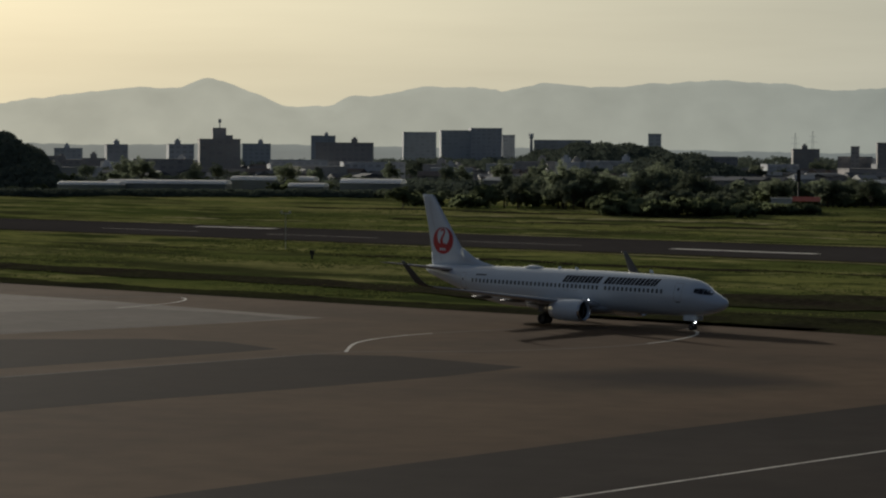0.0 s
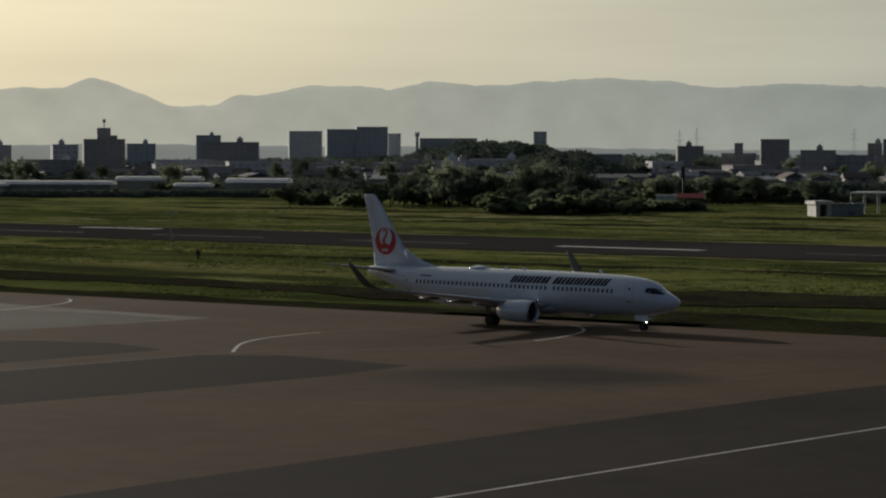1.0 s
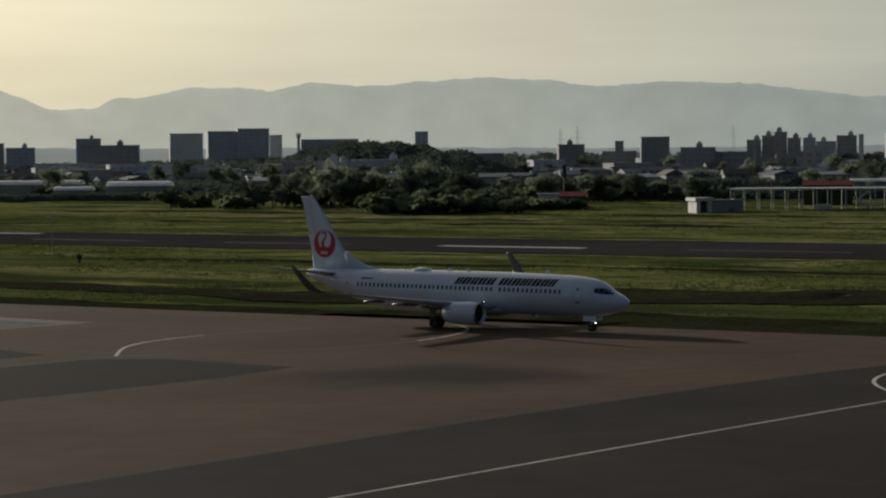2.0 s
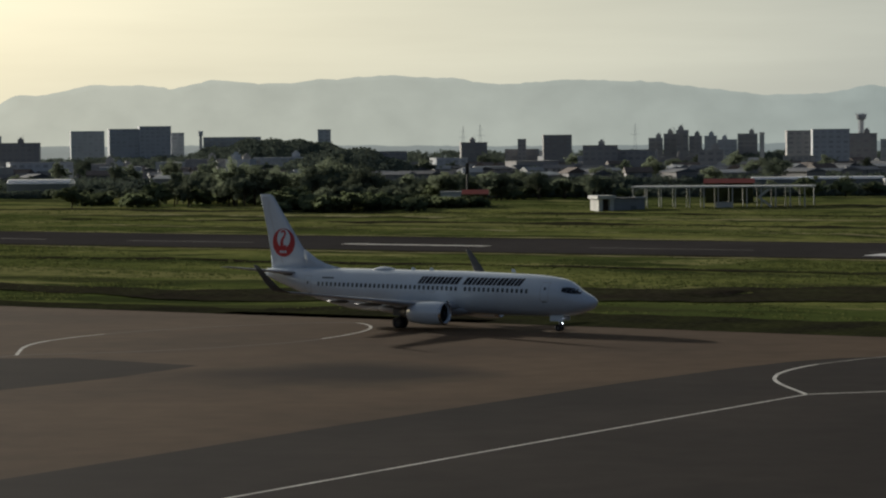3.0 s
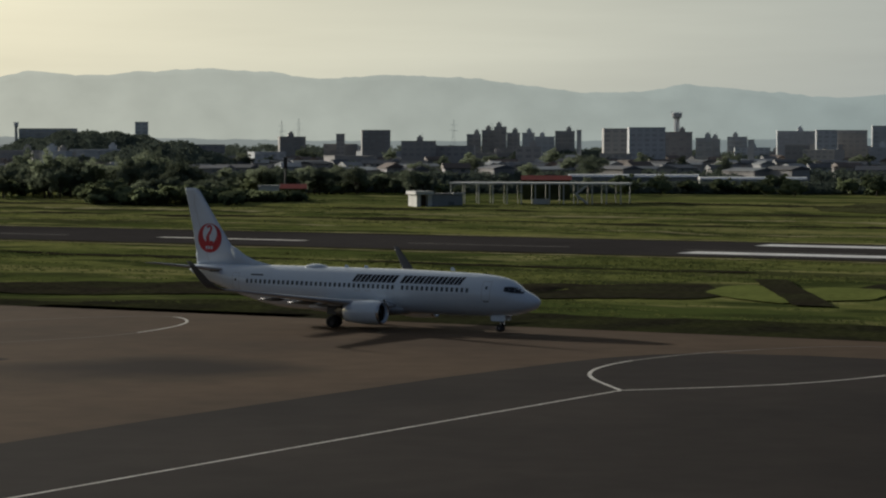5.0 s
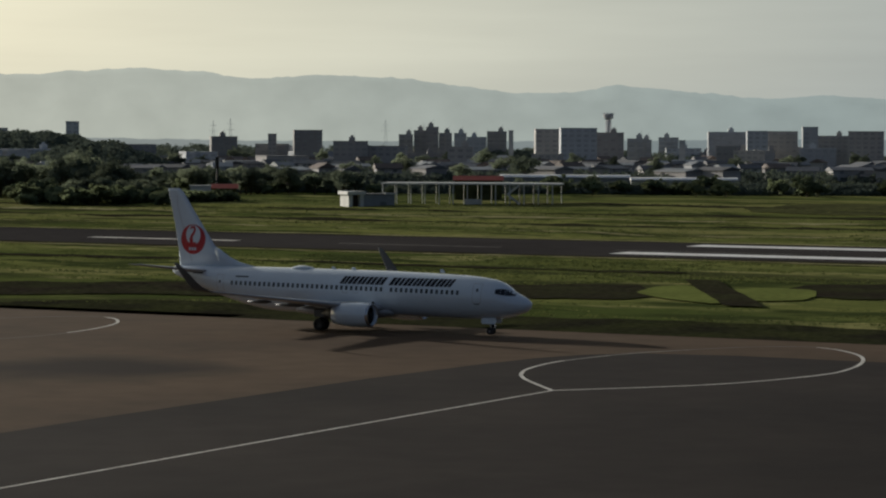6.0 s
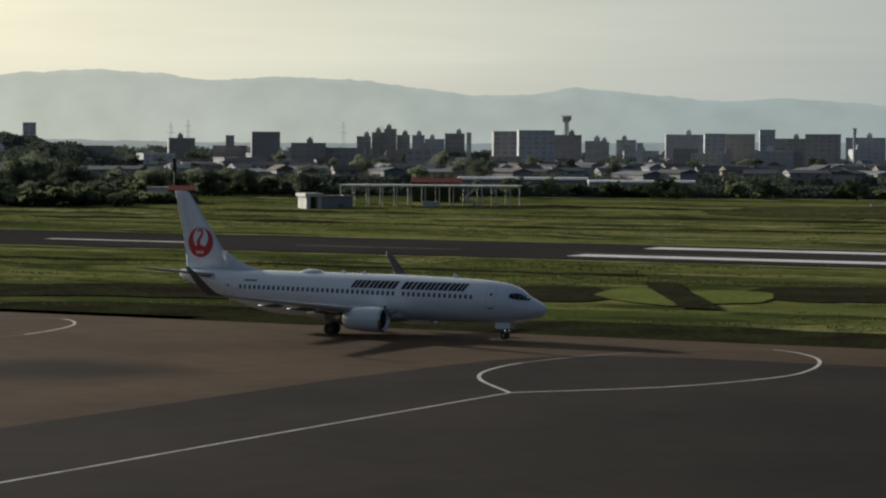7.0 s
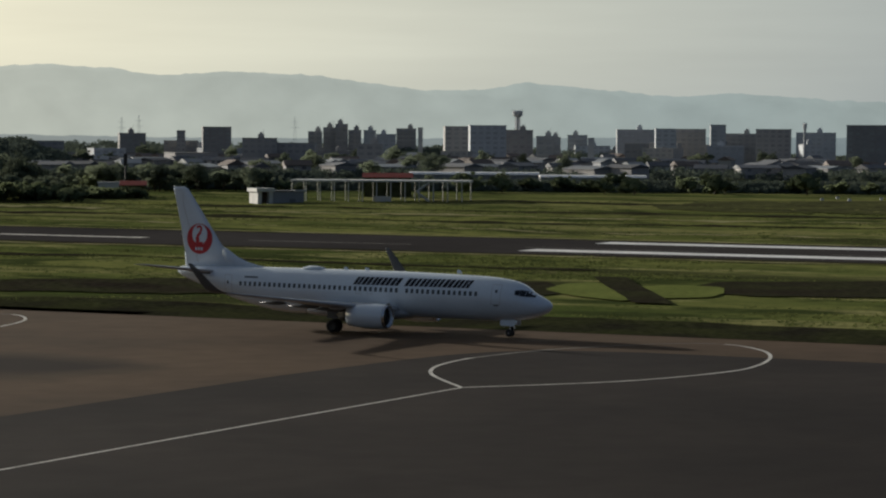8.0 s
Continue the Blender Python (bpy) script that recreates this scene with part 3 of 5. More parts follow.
# ---- airliner ----
# stations: metres aft of the nose, crown height, keel height, half width
STATIONS = [(0.0, 2.80, 2.70, 0.04), (0.12, 3.02, 2.42, 0.36), (0.4, 3.24, 2.15, 0.65), (0.8, 3.45, 1.97, 0.9), (1.3, 3.68, 1.80, 1.13), (1.75, 3.90, 1.68, 1.3),
            (2.2, 4.28, 1.58, 1.44), (2.7, 4.58, 1.50, 1.57), (3.3, 4.79, 1.43, 1.68), (4.0, 4.92, 1.39, 1.76), (5.0, 5.05, 1.36, 1.83), (6.2, 5.14, 1.34, 1.88),
            (8.5, 5.21, 1.34, 1.88), (14, 5.33, 1.34, 1.88), (25, 5.35, 1.36, 1.88), (27, 5.34, 1.5, 1.86),
            (29, 5.34, 1.86, 1.78), (31, 5.34, 2.36, 1.6), (33, 5.33, 2.98, 1.32), (34.6, 5.31, 3.5, 1.0), (35.9, 5.27, 3.95, 0.7), (36.8, 5.2, 4.3, 0.42), (37.25, 5.1, 4.6, 0.2)]
ST = np.array(STATIONS)


def section(s):
    return [float(np.interp(s, ST[:, 0], ST[:, i])) for i in (1, 2, 3)]


def hull(s, z, side=-1, out=0.012):
    """The skin at s metres aft and height z, a little proud of it."""
    top, bot, hw = section(s)
    mid = bot + (top - bot) * 0.52
    k = (z - mid) / ((top - mid) if z > mid else (mid - bot))
    return Vector((-s, side * (hw * math.sqrt(max(0.0, 1 - k * k)) + out), z))


def skin_patch(bm, s0, s1, z0, z1, side=-1, out=0.012, lean=0.0, ks=4, kz=3):
    g = [[bm.verts.new(hull(s0 + (s1 - s0) * i / ks - lean * j / kz, z0 + (z1 - z0) * j / kz, side, out)) for j in range(kz + 1)] for i in range(ks + 1)]
    for i in range(ks):
        for j in range(kz):
            bm.faces.new((g[i][j], g[i + 1][j], g[i + 1][j + 1], g[i][j + 1]))
    return bm


def foil(chord, thick, k=10):
    """Symmetric wing section: (aft, up) pairs round the outline."""
    xs = [0.5 - 0.5 * math.cos(math.pi * i / k) for i in range(k + 1)]
    th = [thick * (1.4845 * math.sqrt(x) - 0.63 * x - 1.758 * x * x + 1.4215 * x ** 3 - 0.518 * x ** 4) for x in xs]
    up = [(x * chord, t * chord * 1.0) for x, t in zip(xs, th)]
    return up + [(x, -y) for x, y in reversed(up[1:-1])]


def wing_rings(rows, side, k=10):
    """rows: (lateral, leading edge aft, chord, height, thickness, lean of the section outwards in degrees)."""
    rings = []
    for y, s, c, z, t, lean in rows:
        a = radians(lean)
        rings.append([Vector((-(s + x), side * (y - u * math.sin(a)), z + u * math.cos(a))) for x, u in foil(c, t, k)])
    return rings


def fin_half(s, z):
    """Half the fin's thickness."""
    return 0.21 * (1 - 0.55 * (z - 5.2) / 7.2)


def wheel(parent, name, x, y, radius, width):
    """A tyre with a metal rim, turning on its axle."""
    bm = bmesh.new()
    w = width / 2
    turned(bm, [(-w, radius * 0.55), (-w, radius * 0.86), (-w * 0.7, radius * 0.97), (0, radius), (w * 0.7, radius * 0.97), (w, radius * 0.86), (w, radius * 0.55)], 24, "y")
    tyre = part(name, bm, RUBBER, parent, "black rubber tyre", True)
    tyre.location = (x, y, radius)
    bm = bmesh.new()
    turned(bm, [(-w * 0.7, 0.03), (-w * 0.75, radius * 0.2), (-w * 0.6, radius * 0.5), (-w * 0.9, radius * 0.57), (w * 0.9, radius * 0.57), (w * 0.6, radius * 0.5), (w * 0.75, radius * 0.2), (w * 0.7, 0.03)], 16, "y", cap=True)
    for i in range(6):
        a = i * math.pi / 3
        c, s = math.cos(a) * radius * 0.38, math.sin(a) * radius * 0.38
        tube(bm, (c, -w * 0.85, s), (c, w * 0.85, s), radius * 0.06, k=6)
    # rim in dark metal: the shade under the airliner is put into its colour
    part("rim", bm, DARK_METAL, tyre, "metal wheel rim darkened to hold its shade", True)
    return tyre


def lamp_pod(parent, x, y, z, yaw, tilt, radius, depth, lamp=None):
    """A lit lamp sunk into a short tube, so that it shows only from ahead."""
    bm = bmesh.new()
    turned(bm, [(-0.06, radius * 1.2), (0.0, radius * 1.2), (depth, radius * 1.05), (depth, radius), (0.0, radius)], 16, "x")
    pod = part("lamp_housing", bm, MATT_BLACK, parent, "dark lamp housing")
    pod.matrix_basis = pose(x, y, z, 0, tilt, yaw)
    bm = bmesh.new()
    turned(bm, [(-0.01, radius * 0.98), (0.004, radius * 0.98), (0.012, 0.02)], 16, "x", cap=True)
    part("lamp", bm, lamp or LAMP, pod, "white lit taxi lamp")


def build_airliner():
    plane = new("airliner")
    tagged(plane, "white twin-engine jet airliner with red tail emblem taxiing on asphalt", "airplane", kind="thing")
    # fuselage
    bm = bmesh.new()
    rings = []
    fine = sorted(set([float(s) for s in ST[:, 0]] + [10.0, 18.0, 22.0, 0.04, 0.25, 0.6, 1.0, 1.5, 2.0, 2.45, 3.0, 3.6, 4.5, 5.6] + [26, 28, 30, 32, 34, 35.3, 36.4]))
    for s in fine:
        top, bot, hw = section(s)
        mid = bot + (top - bot) * 0.52
        ring = []
        for i in range(40):
            a = 2 * math.pi * i / 40
            c, n = math.cos(a), math.sin(a)
            ring.append((-s, hw * c, mid + (top - mid if n > 0 else mid - bot) * n))
        rings.append(ring)
    loft(bm, rings)
    hullob = part("fuselage", bm, WHITE_PAINT, plane, "glossy white fuselage", True)
    # belly fairing
    bm = bmesh.new()
    rings = []
    for s, hw, bot, top in ((12.6, 0.5, 1.45, 1.9), (13.6, 1.5, 1.2, 2.3), (15, 2.0, 1.08, 2.6), (18, 2.1, 1.05, 2.65), (21, 2.0, 1.1, 2.5), (22.8, 1.4, 1.25, 2.2), (24.0, 0.5, 1.4, 1.8)):
        rings.append([(-s, hw * math.cos(2 * math.pi * i / 20), (top + bot) / 2 + (top - bot) / 2 * math.sin(2 * math.pi * i / 20)) for i in range(20)])
    loft(bm, rings)
    part("belly_fairing", bm, GREY_PAINT, plane, "grey belly fairing", True)
    # cabin windows
    for side in (-1, 1):
        s = 6.35
        k = 0
        while s < 29.9:
            if not (13.0 < s < 13.5 or 15.0 < s < 15.45):
                bm = bmesh.new()
                skin_patch(bm, s - 0.13, s + 0.13, 3.47 + 0.008 * s, 3.85 + 0.008 * s, side, 0.012, ks=2, kz=2)
                part("cabin_window", bm, CABIN_GLASS, hullob, "small dark cabin window" if k == 0 else "")
                k += 1
            s += 0.508
        # cockpit glass: front, sliding and rear pane
        for s0, s1, zf, zr, hf, hr in ((1.3, 2.04, 3.5, 3.55, 0.16, 0.5), (2.055, 2.46, 3.55, 3.62, 0.5, 0.5), (2.475, 2.9, 3.62, 3.72, 0.5, 0.36)):
            bm = bmesh.new()
            rows = []
            for i in range(5):
                f = i / 4
                z, h = zf + (zr - zf) * f, hf + (hr - hf) * f
                rows.append([bm.verts.new(hull(s0 + (s1 - s0) * f, z + h * j / 3, side, 0.014)) for j in range(4)])
            for a, b in zip(rows, rows[1:]):
                for j in range(3):
                    bm.faces.new((a[j], a[j + 1], b[j + 1], b[j]))
            part("cockpit_window", bm, DARK_GLASS, hullob, "dark cockpit window")
        # doors
        for s0, w, z0, z1 in ((4.1, 0.8, 2.84, 4.5), (30.7, 0.76, 3.0, 4.6), (16.3, 0.5, 3.35, 4.3), (17.4, 0.5, 3.35, 4.3)):
            bm = bmesh.new()
            t = 0.035
            skin_patch(bm, s0, s0 + t, z0, z1, side, 0.008, kz=8, ks=1)
            skin_patch(bm, s0 + w, s0 + w + t, z0, z1, side, 0.008, kz=8, ks=1)
            skin_patch(bm, s0, s0 + w, z0, z0 + t, side, 0.009, kz=1)
            skin_patch(bm, s0, s0 + w, z1, z1 + t, side, 0.009, kz=1)
            door = part("door", bm, SEAM, hullob, "cabin door outline")
            if w > 0.7:
                bm = bmesh.new()
                skin_patch(bm, s0 + 0.15, s0 + 0.65, z0 - 0.12, z0 - 0.04, side, 0.012, kz=1)
                part("door_sill", bm, BLACK_PAINT, door, "dark door sill")
                bm = bmesh.new()
                skin_patch(bm, s0 + 0.3, s0 + 0.5, 3.85, 4.1, side, 0.013, kz=2)
                part("door_window", bm, CABIN_GLASS, door)
        # livery name as plain slanted strokes, two to a block
        s = 18.3
        for k, w in enumerate(1.3 * q for q in (0.6, 0.72, 0.66, 0.72, 0.72, 0.34, 0.72, 0.34, 0.7, 0.62, 0.34, 0.74, 0.64, 0.6)):
            if k != 5:
                bm = bmesh.new()
                skin_patch(bm, s, s - w * (0.4 if w > 0.6 else 0.72), 4.16, 4.82, side, 0.012, lean=0.34, ks=2)
                if w > 0.6:
                    skin_patch(bm, s - w * 0.5, s - w * 0.89, 4.16, 4.82, side, 0.012, lean=0.34, ks=2)
                part("livery_block", bm, BLACK_PAINT, hullob, "black slanted livery block" if k == 0 else "")
            s -= w + 0.02
        for s0, s1, z0 in ((28.0, 29.4, 4.42), (33.2, 34.4, 4.62)):
            bm = bmesh.new()
            skin_patch(bm, s0, s1, z0, z0 + 0.14, side, 0.012, kz=1)
            part("registration_bar", bm, CABIN_GLASS, hullob, "small grey marking bar")
    # antennas on the crown
    bm = bmesh.new()
    rings = []
    for s, w, h in ((21.9, 0.2, 0.02), (22.3, 0.5, 0.2), (22.9, 0.6, 0.3), (23.6, 0.6, 0.3), (24.1, 0.45, 0.16), (24.5, 0.2, 0.02)):
        rings.append([(-s, w * math.cos(2 * math.pi * i / 12), 5.28 + h * max(-0.2, math.sin(2 * math.pi * i / 12))) for i in range(12)])
    loft(bm, rings)
    part("antenna_dome", bm, WHITE_PAINT, hullob, "white antenna dome", True)
    for s, h in ((8.5, 0.28), (17.5, 0.22), (19.6, 0.22)):
        bm = bmesh.new()
        loft(bm, [[(-s - x, y, 5.3) for x, y in ((0, 0), (0.2, 0.03), (0.5, 0), (0.2, -0.03))], [(-s - 0.22 - x * 0.6, y, 5.34 + h) for x, y in ((0, 0), (0.2, 0.02), (0.5, 0), (0.2, -0.02))]])
        part("blade_antenna", bm, WHITE_PAINT, hullob)
    # fin, dorsal fillet and rudder seam
    bm = bmesh.new()
    rings = []
    for z, le, te in ((5.0, 31.15, 36.5), (6.5, 32.2, 36.62), (8.5, 33.6, 36.95), (10.5, 35.0, 37.4), (12.2, 36.2, 37.8), (12.45, 36.6, 37.86)):
        c = te - le
        t = 2 * fin_half(0, z) / c
        rings.append([(-(le + x), u, z) for x, u in foil(c, t)])
    loft(bm, rings)
    fin = part("fin", bm, WHITE_PAINT, plane, "white tail fin", True)
    bm = bmesh.new()
    rings = []
    for s, h, w in ((27.9, 5.3, 0.05), (29, 5.5, 0.1), (30, 5.75, 0.14), (31, 6.15, 0.17), (32, 6.8, 0.18), (32.6, 7.1, 0.16)):
        rings.append([(-s, -w, 4.9), (-s, -w * 0.8, h - 0.12), (-s, 0, h), (-s, w * 0.8, h - 0.12), (-s, w, 4.9)])
    loft(bm, rings)
    part("dorsal_fillet", bm, WHITE_PAINT, fin, "", True)
    for side in (-1, 1):
        def on_fin(s, z, out):
            le = np.interp(z, (5.0, 12.2), (31.15, 36.2))
            te = np.interp(z, (5.0, 6.5, 8.5, 10.5, 12.2), (36.5, 36.62, 36.95, 37.4, 37.8))
            x = min(max((s - le) / (te - le), 0.01), 0.99)
            half = 2 * fin_half(0, z) * (1.4845 * math.sqrt(x) - 0.63 * x - 1.758 * x * x + 1.4215 * x ** 3 - 0.518 * x ** 4)
            return (-s, side * (half + out), z)

        def disc(name, cs, cz, r, out, material, label, squash=1.0):
            bm = bmesh.new()
            c = bm.verts.new(on_fin(cs, cz, out))
            rings = []
            for q in (0.25, 0.5, 0.75, 1.0):
                rings.append([bm.verts.new(on_fin(cs + r * q * squash * math.cos(2 * math.pi * i / 40), cz + r * q * math.sin(2 * math.pi * i / 40), out)) for i in range(40)])
            for i in range(40):
                bm.faces.new((c, rings[0][i], rings[0][(i + 1) % 40]))
                for a, b in zip(rings, rings[1:]):
                    bm.faces.new((a[i], b[i], b[(i + 1) % 40], a[(i + 1) % 40]))
            return part(name, bm, material, fin, label)

        bm = bmesh.new()
        ribbon(bm, [Vector((35.1, 5.6)), Vector((35.35, 6.4))] + [Vector((36.75, 10.9 + 0.3 * k)) for k in range(4)], 0.04, 0)
        for v in bm.verts:
            v.co = on_fin(v.co.x, v.co.y, 0.012)
        part("rudder_seam", bm, SEAM, fin)
        disc("emblem_disc", 34.98, 7.72, 1.38, 0.02, RED_PAINT, "round red tail emblem")
        disc("emblem_inset", 34.95, 8.12, 0.92, 0.03, WHITE_PAINT, "white round inset of the emblem", 0.88)
        for a, b, w in (((35.25, 8.72), (34.95, 8.9), 0.2), ((34.95, 8.9), (34.72, 8.72), 0.22), ((34.72, 8.72), (34.85, 8.35), 0.22), ((34.85, 8.35), (35.2, 7.9), 0.26), ((35.2, 7.9), (35.15, 7.45), 0.4), ((34.6, 7.2), (35.4, 7.2), 0.5)):
            bm = bmesh.new()
            ribbon(bm, [Vector(a), Vector(b)], w, 0)
            for v in bm.verts:
                v.co = on_fin(v.co.x, v.co.y, 0.04)
            part("emblem_stroke", bm, RED_PAINT, fin)
        for k in range(3):
            bm = bmesh.new()
            ribbon(bm, [Vector((34.62 + 0.3 * k, 6.82)), Vector((34.82 + 0.3 * k, 6.82))], 0.26, 0)
            for v in bm.verts:
                v.co = on_fin(v.co.x, v.co.y, 0.05)
            part("emblem_bar", bm, WHITE_PAINT, fin)
        # tailplane
        bm = bmesh.new()
        loft(bm, wing_rings([(0.3, 32.4, 3.5, 4.78, 0.1, 6), (0.9, 32.8, 3.3, 4.85, 0.1, 6), (7.0, 36.0, 1.5, 5.6, 0.09, 6), (7.18, 36.35, 1.15, 5.63, 0.06, 6)], side))
        part("tailplane", bm, GREY_PAINT, plane, "pale grey tailplane", True)
        # wing
        bm = bmesh.new()
        loft(bm, wing_rings([(1.2, 13.6, 7.9, 2.05, 0.13, 5), (1.9, 14.1, 7.5, 2.12, 0.13, 5), (5.0, 15.9, 4.7, 2.48, 0.12, 5), (10.5, 18.85, 2.85, 3.22, 0.11, 5), (16.6, 22.1, 1.55, 4.05, 0.1, 5)], side))
        wing = part("wing", bm, GREY_PAINT, plane, "grey swept wing", True)
        bm = bmesh.new()
        loft(bm, wing_rings([(16.6, 22.1, 1.55, 4.05, 0.1, 5), (16.95, 22.35, 1.4, 4.15, 0.09, 25), (17.2, 22.7, 1.25, 4.38, 0.09, 50), (17.4, 23.15, 1.1, 4.8, 0.09, 75), (17.7, 24.25, 0.72, 5.95, 0.08, 80), (17.85, 24.85, 0.45, 6.5, 0.08, 80)], side))
        part("winglet", bm, WINGLET_AND_SHADE_PAINT, wing, "dark upturned winglet", True)
        for y, s0, s1, z in ((3.4, 18.6, 21.6, 2.02), (6.9, 18.8, 21.9, 2.45), (10.3, 20.1, 22.7, 2.9)):
            bm = bmesh.new()
            turned(bm, [(-s1, 0.02), (-s1 + 0.8, 0.12), ((-s0 - s1) / 2, 0.17), (-s0 - 0.5, 0.15), (-s0, 0.04)], 12, "x", (0, side * y, z), True)
            # dark paint on the fairings imitates the shade below the wing
            part("flap_fairing", bm, WINGLET_AND_SHADE_PAINT, wing, "", True)
        # engine
        c = (-1.2, side * 4.83, 1.68)
        bm = bmesh.new()
        turned(bm, [(-12.25, 0.8), (-12.05, 0.86), (-11.95, 0.92), (-12.0, 0.98), (-12.3, 1.02), (-13.0, 1.07), (-14.0, 1.08), (-15.0, 1.0), (-15.7, 0.9), (-15.72, 0.82), (-14.6, 0.8)], 32, "x", c)
        nac = part("engine_nacelle", bm, WHITE_PAINT, plane, "white engine nacelle", True)
        bm = bmesh.new()
        turned(bm, [(-12.6, 0.79), (-12.24, 0.805), (-12.04, 0.865), (-11.94, 0.925), (-11.99, 0.985), (-12.2, 1.015)], 32, "x", c)
        part("inlet_lip", bm, BARE_METAL, nac, "polished inlet lip", True)
        bm = bmesh.new()
        turned(bm, [(-12.75, 0.8), (-12.72, 0.25), (-12.4, 0.02)], 24, "x", c, True)
        for i in range(24):
            a = 2 * math.pi * i / 24
            p = [Vector((-13.92 + dx, c[1] + r * math.cos(a + da), c[2] + r * math.sin(a + da))) for r, da, dx in ((0.25, 0, 0.02), (0.25, 0.1, 0.1), (0.79, 0.2, 0.12), (0.79, 0.08, 0.02))]
            bm.faces.new([bm.verts.new(q) for q in p])
        part("fan", bm, DARK_METAL, nac, "dark engine fan")
        bm = bmesh.new()
        turned(bm, [(-15.0, 0.75), (-15.9, 0.62), (-16.6, 0.46), (-16.6, 0.4), (-16.2, 0.35), (-17.1, 0.04)], 24, "x", c, True)
        part("exhaust_cone", bm, DARK_METAL, nac, "sooty exhaust cone", True)
        bm = bmesh.new()
        loft(bm, [[(-s, side * 4.83 - w, z0), (-s, side * 4.83 + w, z0), (-s, side * 4.83 + w, z1), (-s, side * 4.83 - w, z1)] for s, w, z0, z1 in ((14.1, 0.06, 2.6, 2.68), (15.0, 0.2, 2.4, 2.8), (16.5, 0.22, 2.15, 2.68), (18.4, 0.12, 2.1, 2.4), (19.0, 0.04, 2.2, 2.35))])
        part("pylon", bm, GREY_PAINT, nac, "")
        # main gear
        bm = bmesh.new()
        tube(bm, (-19.5, side * 2.86, 0.56), (-19.35, side * 2.7, 2.2), 0.13, 0.15, 12)
        tube(bm, (-19.5, side * 2.4, 0.56), (-19.5, side * 3.32, 0.56), 0.09, k=10)
        tube(bm, (-19.45, side * 2.8, 1.2), (-19.3, side * 1.4, 2.1), 0.07, k=8)
        tube(bm, (-19.5, side * 2.86, 0.9), (-20.3, side * 2.8, 2.1), 0.05, k=8)
        # gear leg and door below are coloured dark for the shade they stand in
        part("main_gear", bm, DARK_METAL, plane, "main landing gear leg darkened to hold its shade", True)
        bm = bmesh.new()
        box(bm, -20.0, -18.9, side * 3.28 - 0.02, side * 3.28 + 0.02, 1.2, 2.15)
        part("gear_door", bm, WINGLET_AND_SHADE_PAINT, plane, "gear door darkened to hold its shade")
        for y in (2.45, 3.27):
            WHEELS.append((wheel(plane, "main_wheel", -19.5, side * y, 0.56, 0.4), 0.56))
        lamp_pod(plane, -14.3, side * 2.75, 2.6, 0, 0, 0.1, 0.112, DIM_LAMP)
    # nose gear
    bm = bmesh.new()
    tube(bm, (-3.95, 0, 0.34), (-3.8, 0, 1.75), 0.08, 0.1, 12)
    tube(bm, (-3.95, -0.3, 0.34), (-3.95, 0.3, 0.34), 0.06, k=10)
    tube(bm, (-3.9, 0, 0.9), (-4.9, 0, 1.6), 0.05, k=8)
    box(bm, -3.9, -3.79, -0.14, 0.14, 0.62, 0.92)
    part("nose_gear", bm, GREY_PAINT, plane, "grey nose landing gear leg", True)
    for y in (-0.22, 0.22):
        WHEELS.append((wheel(plane, "nose_wheel", -3.95, y, 0.34, 0.2), 0.34))
    for y in (-0.55, 0.55):
        bm = bmesh.new()
        rings = []
        for x in (-3.2, -3.3, -4.5, -4.6):
            z = 0.98 if x in (-3.3, -4.5) else 1.1
            rings.append([(x, y - 0.02, 1.55), (x, y + 0.02, 1.55), (x, y + 0.02 + 0.05 * (1 if y > 0 else -1), z), (x, y - 0.02 + 0.05 * (1 if y > 0 else -1), z)])
        loft(bm, rings)
        part("nose_gear_door", bm, WHITE_PAINT, plane, "white nose gear door")
    lamp_pod(plane, -3.72, 0, 0.8, 0, 0, 0.17, 0.1775)
    return plane


WHEELS = []
airliner = build_airliner()


# ---- distance: mountains and low hills in haze ----
def ridge(name, far, profile, material, label, rough):
    """A range whose crest swings between summits and saddles (bearing, height), with crags."""
    bm = bmesh.new()
    rows = []
    k = 520
    b, h0 = [q[0] for q in profile], [q[1] for q in profile]
    for i in range(k + 1):
        a = -34 + 62 * i / k
        h = sum(float(np.interp(a + o, b, h0)) for o in (-0.12, 0, 0.12)) / 3
        h += rough * (noise.noise((a * 1.7, 3, far)) * 0.7 + noise.noise((a * 4.5, 1, far)) * 0.6 + abs(noise.noise((a * 9, 7, far))) * 0.5)
        c, s = math.cos(radians(a)), math.sin(radians(a))
        rows.append([bm.verts.new((s * (far + d), c * (far + d), z)) for d, z in ((-120, -5), (-60, h * 0.55), (0, h), (120, -5))])
    for p, q in zip(rows, rows[1:]):
        for j in range(3):
            bm.faces.new((p[j], q[j], q[j + 1], p[j + 1]))
    tagged(new(name, finish(name, bm, material, True)), label, "mountains", kind="structure")


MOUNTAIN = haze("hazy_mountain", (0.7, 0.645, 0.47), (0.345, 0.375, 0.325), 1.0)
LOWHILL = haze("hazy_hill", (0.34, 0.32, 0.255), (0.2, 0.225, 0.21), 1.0)
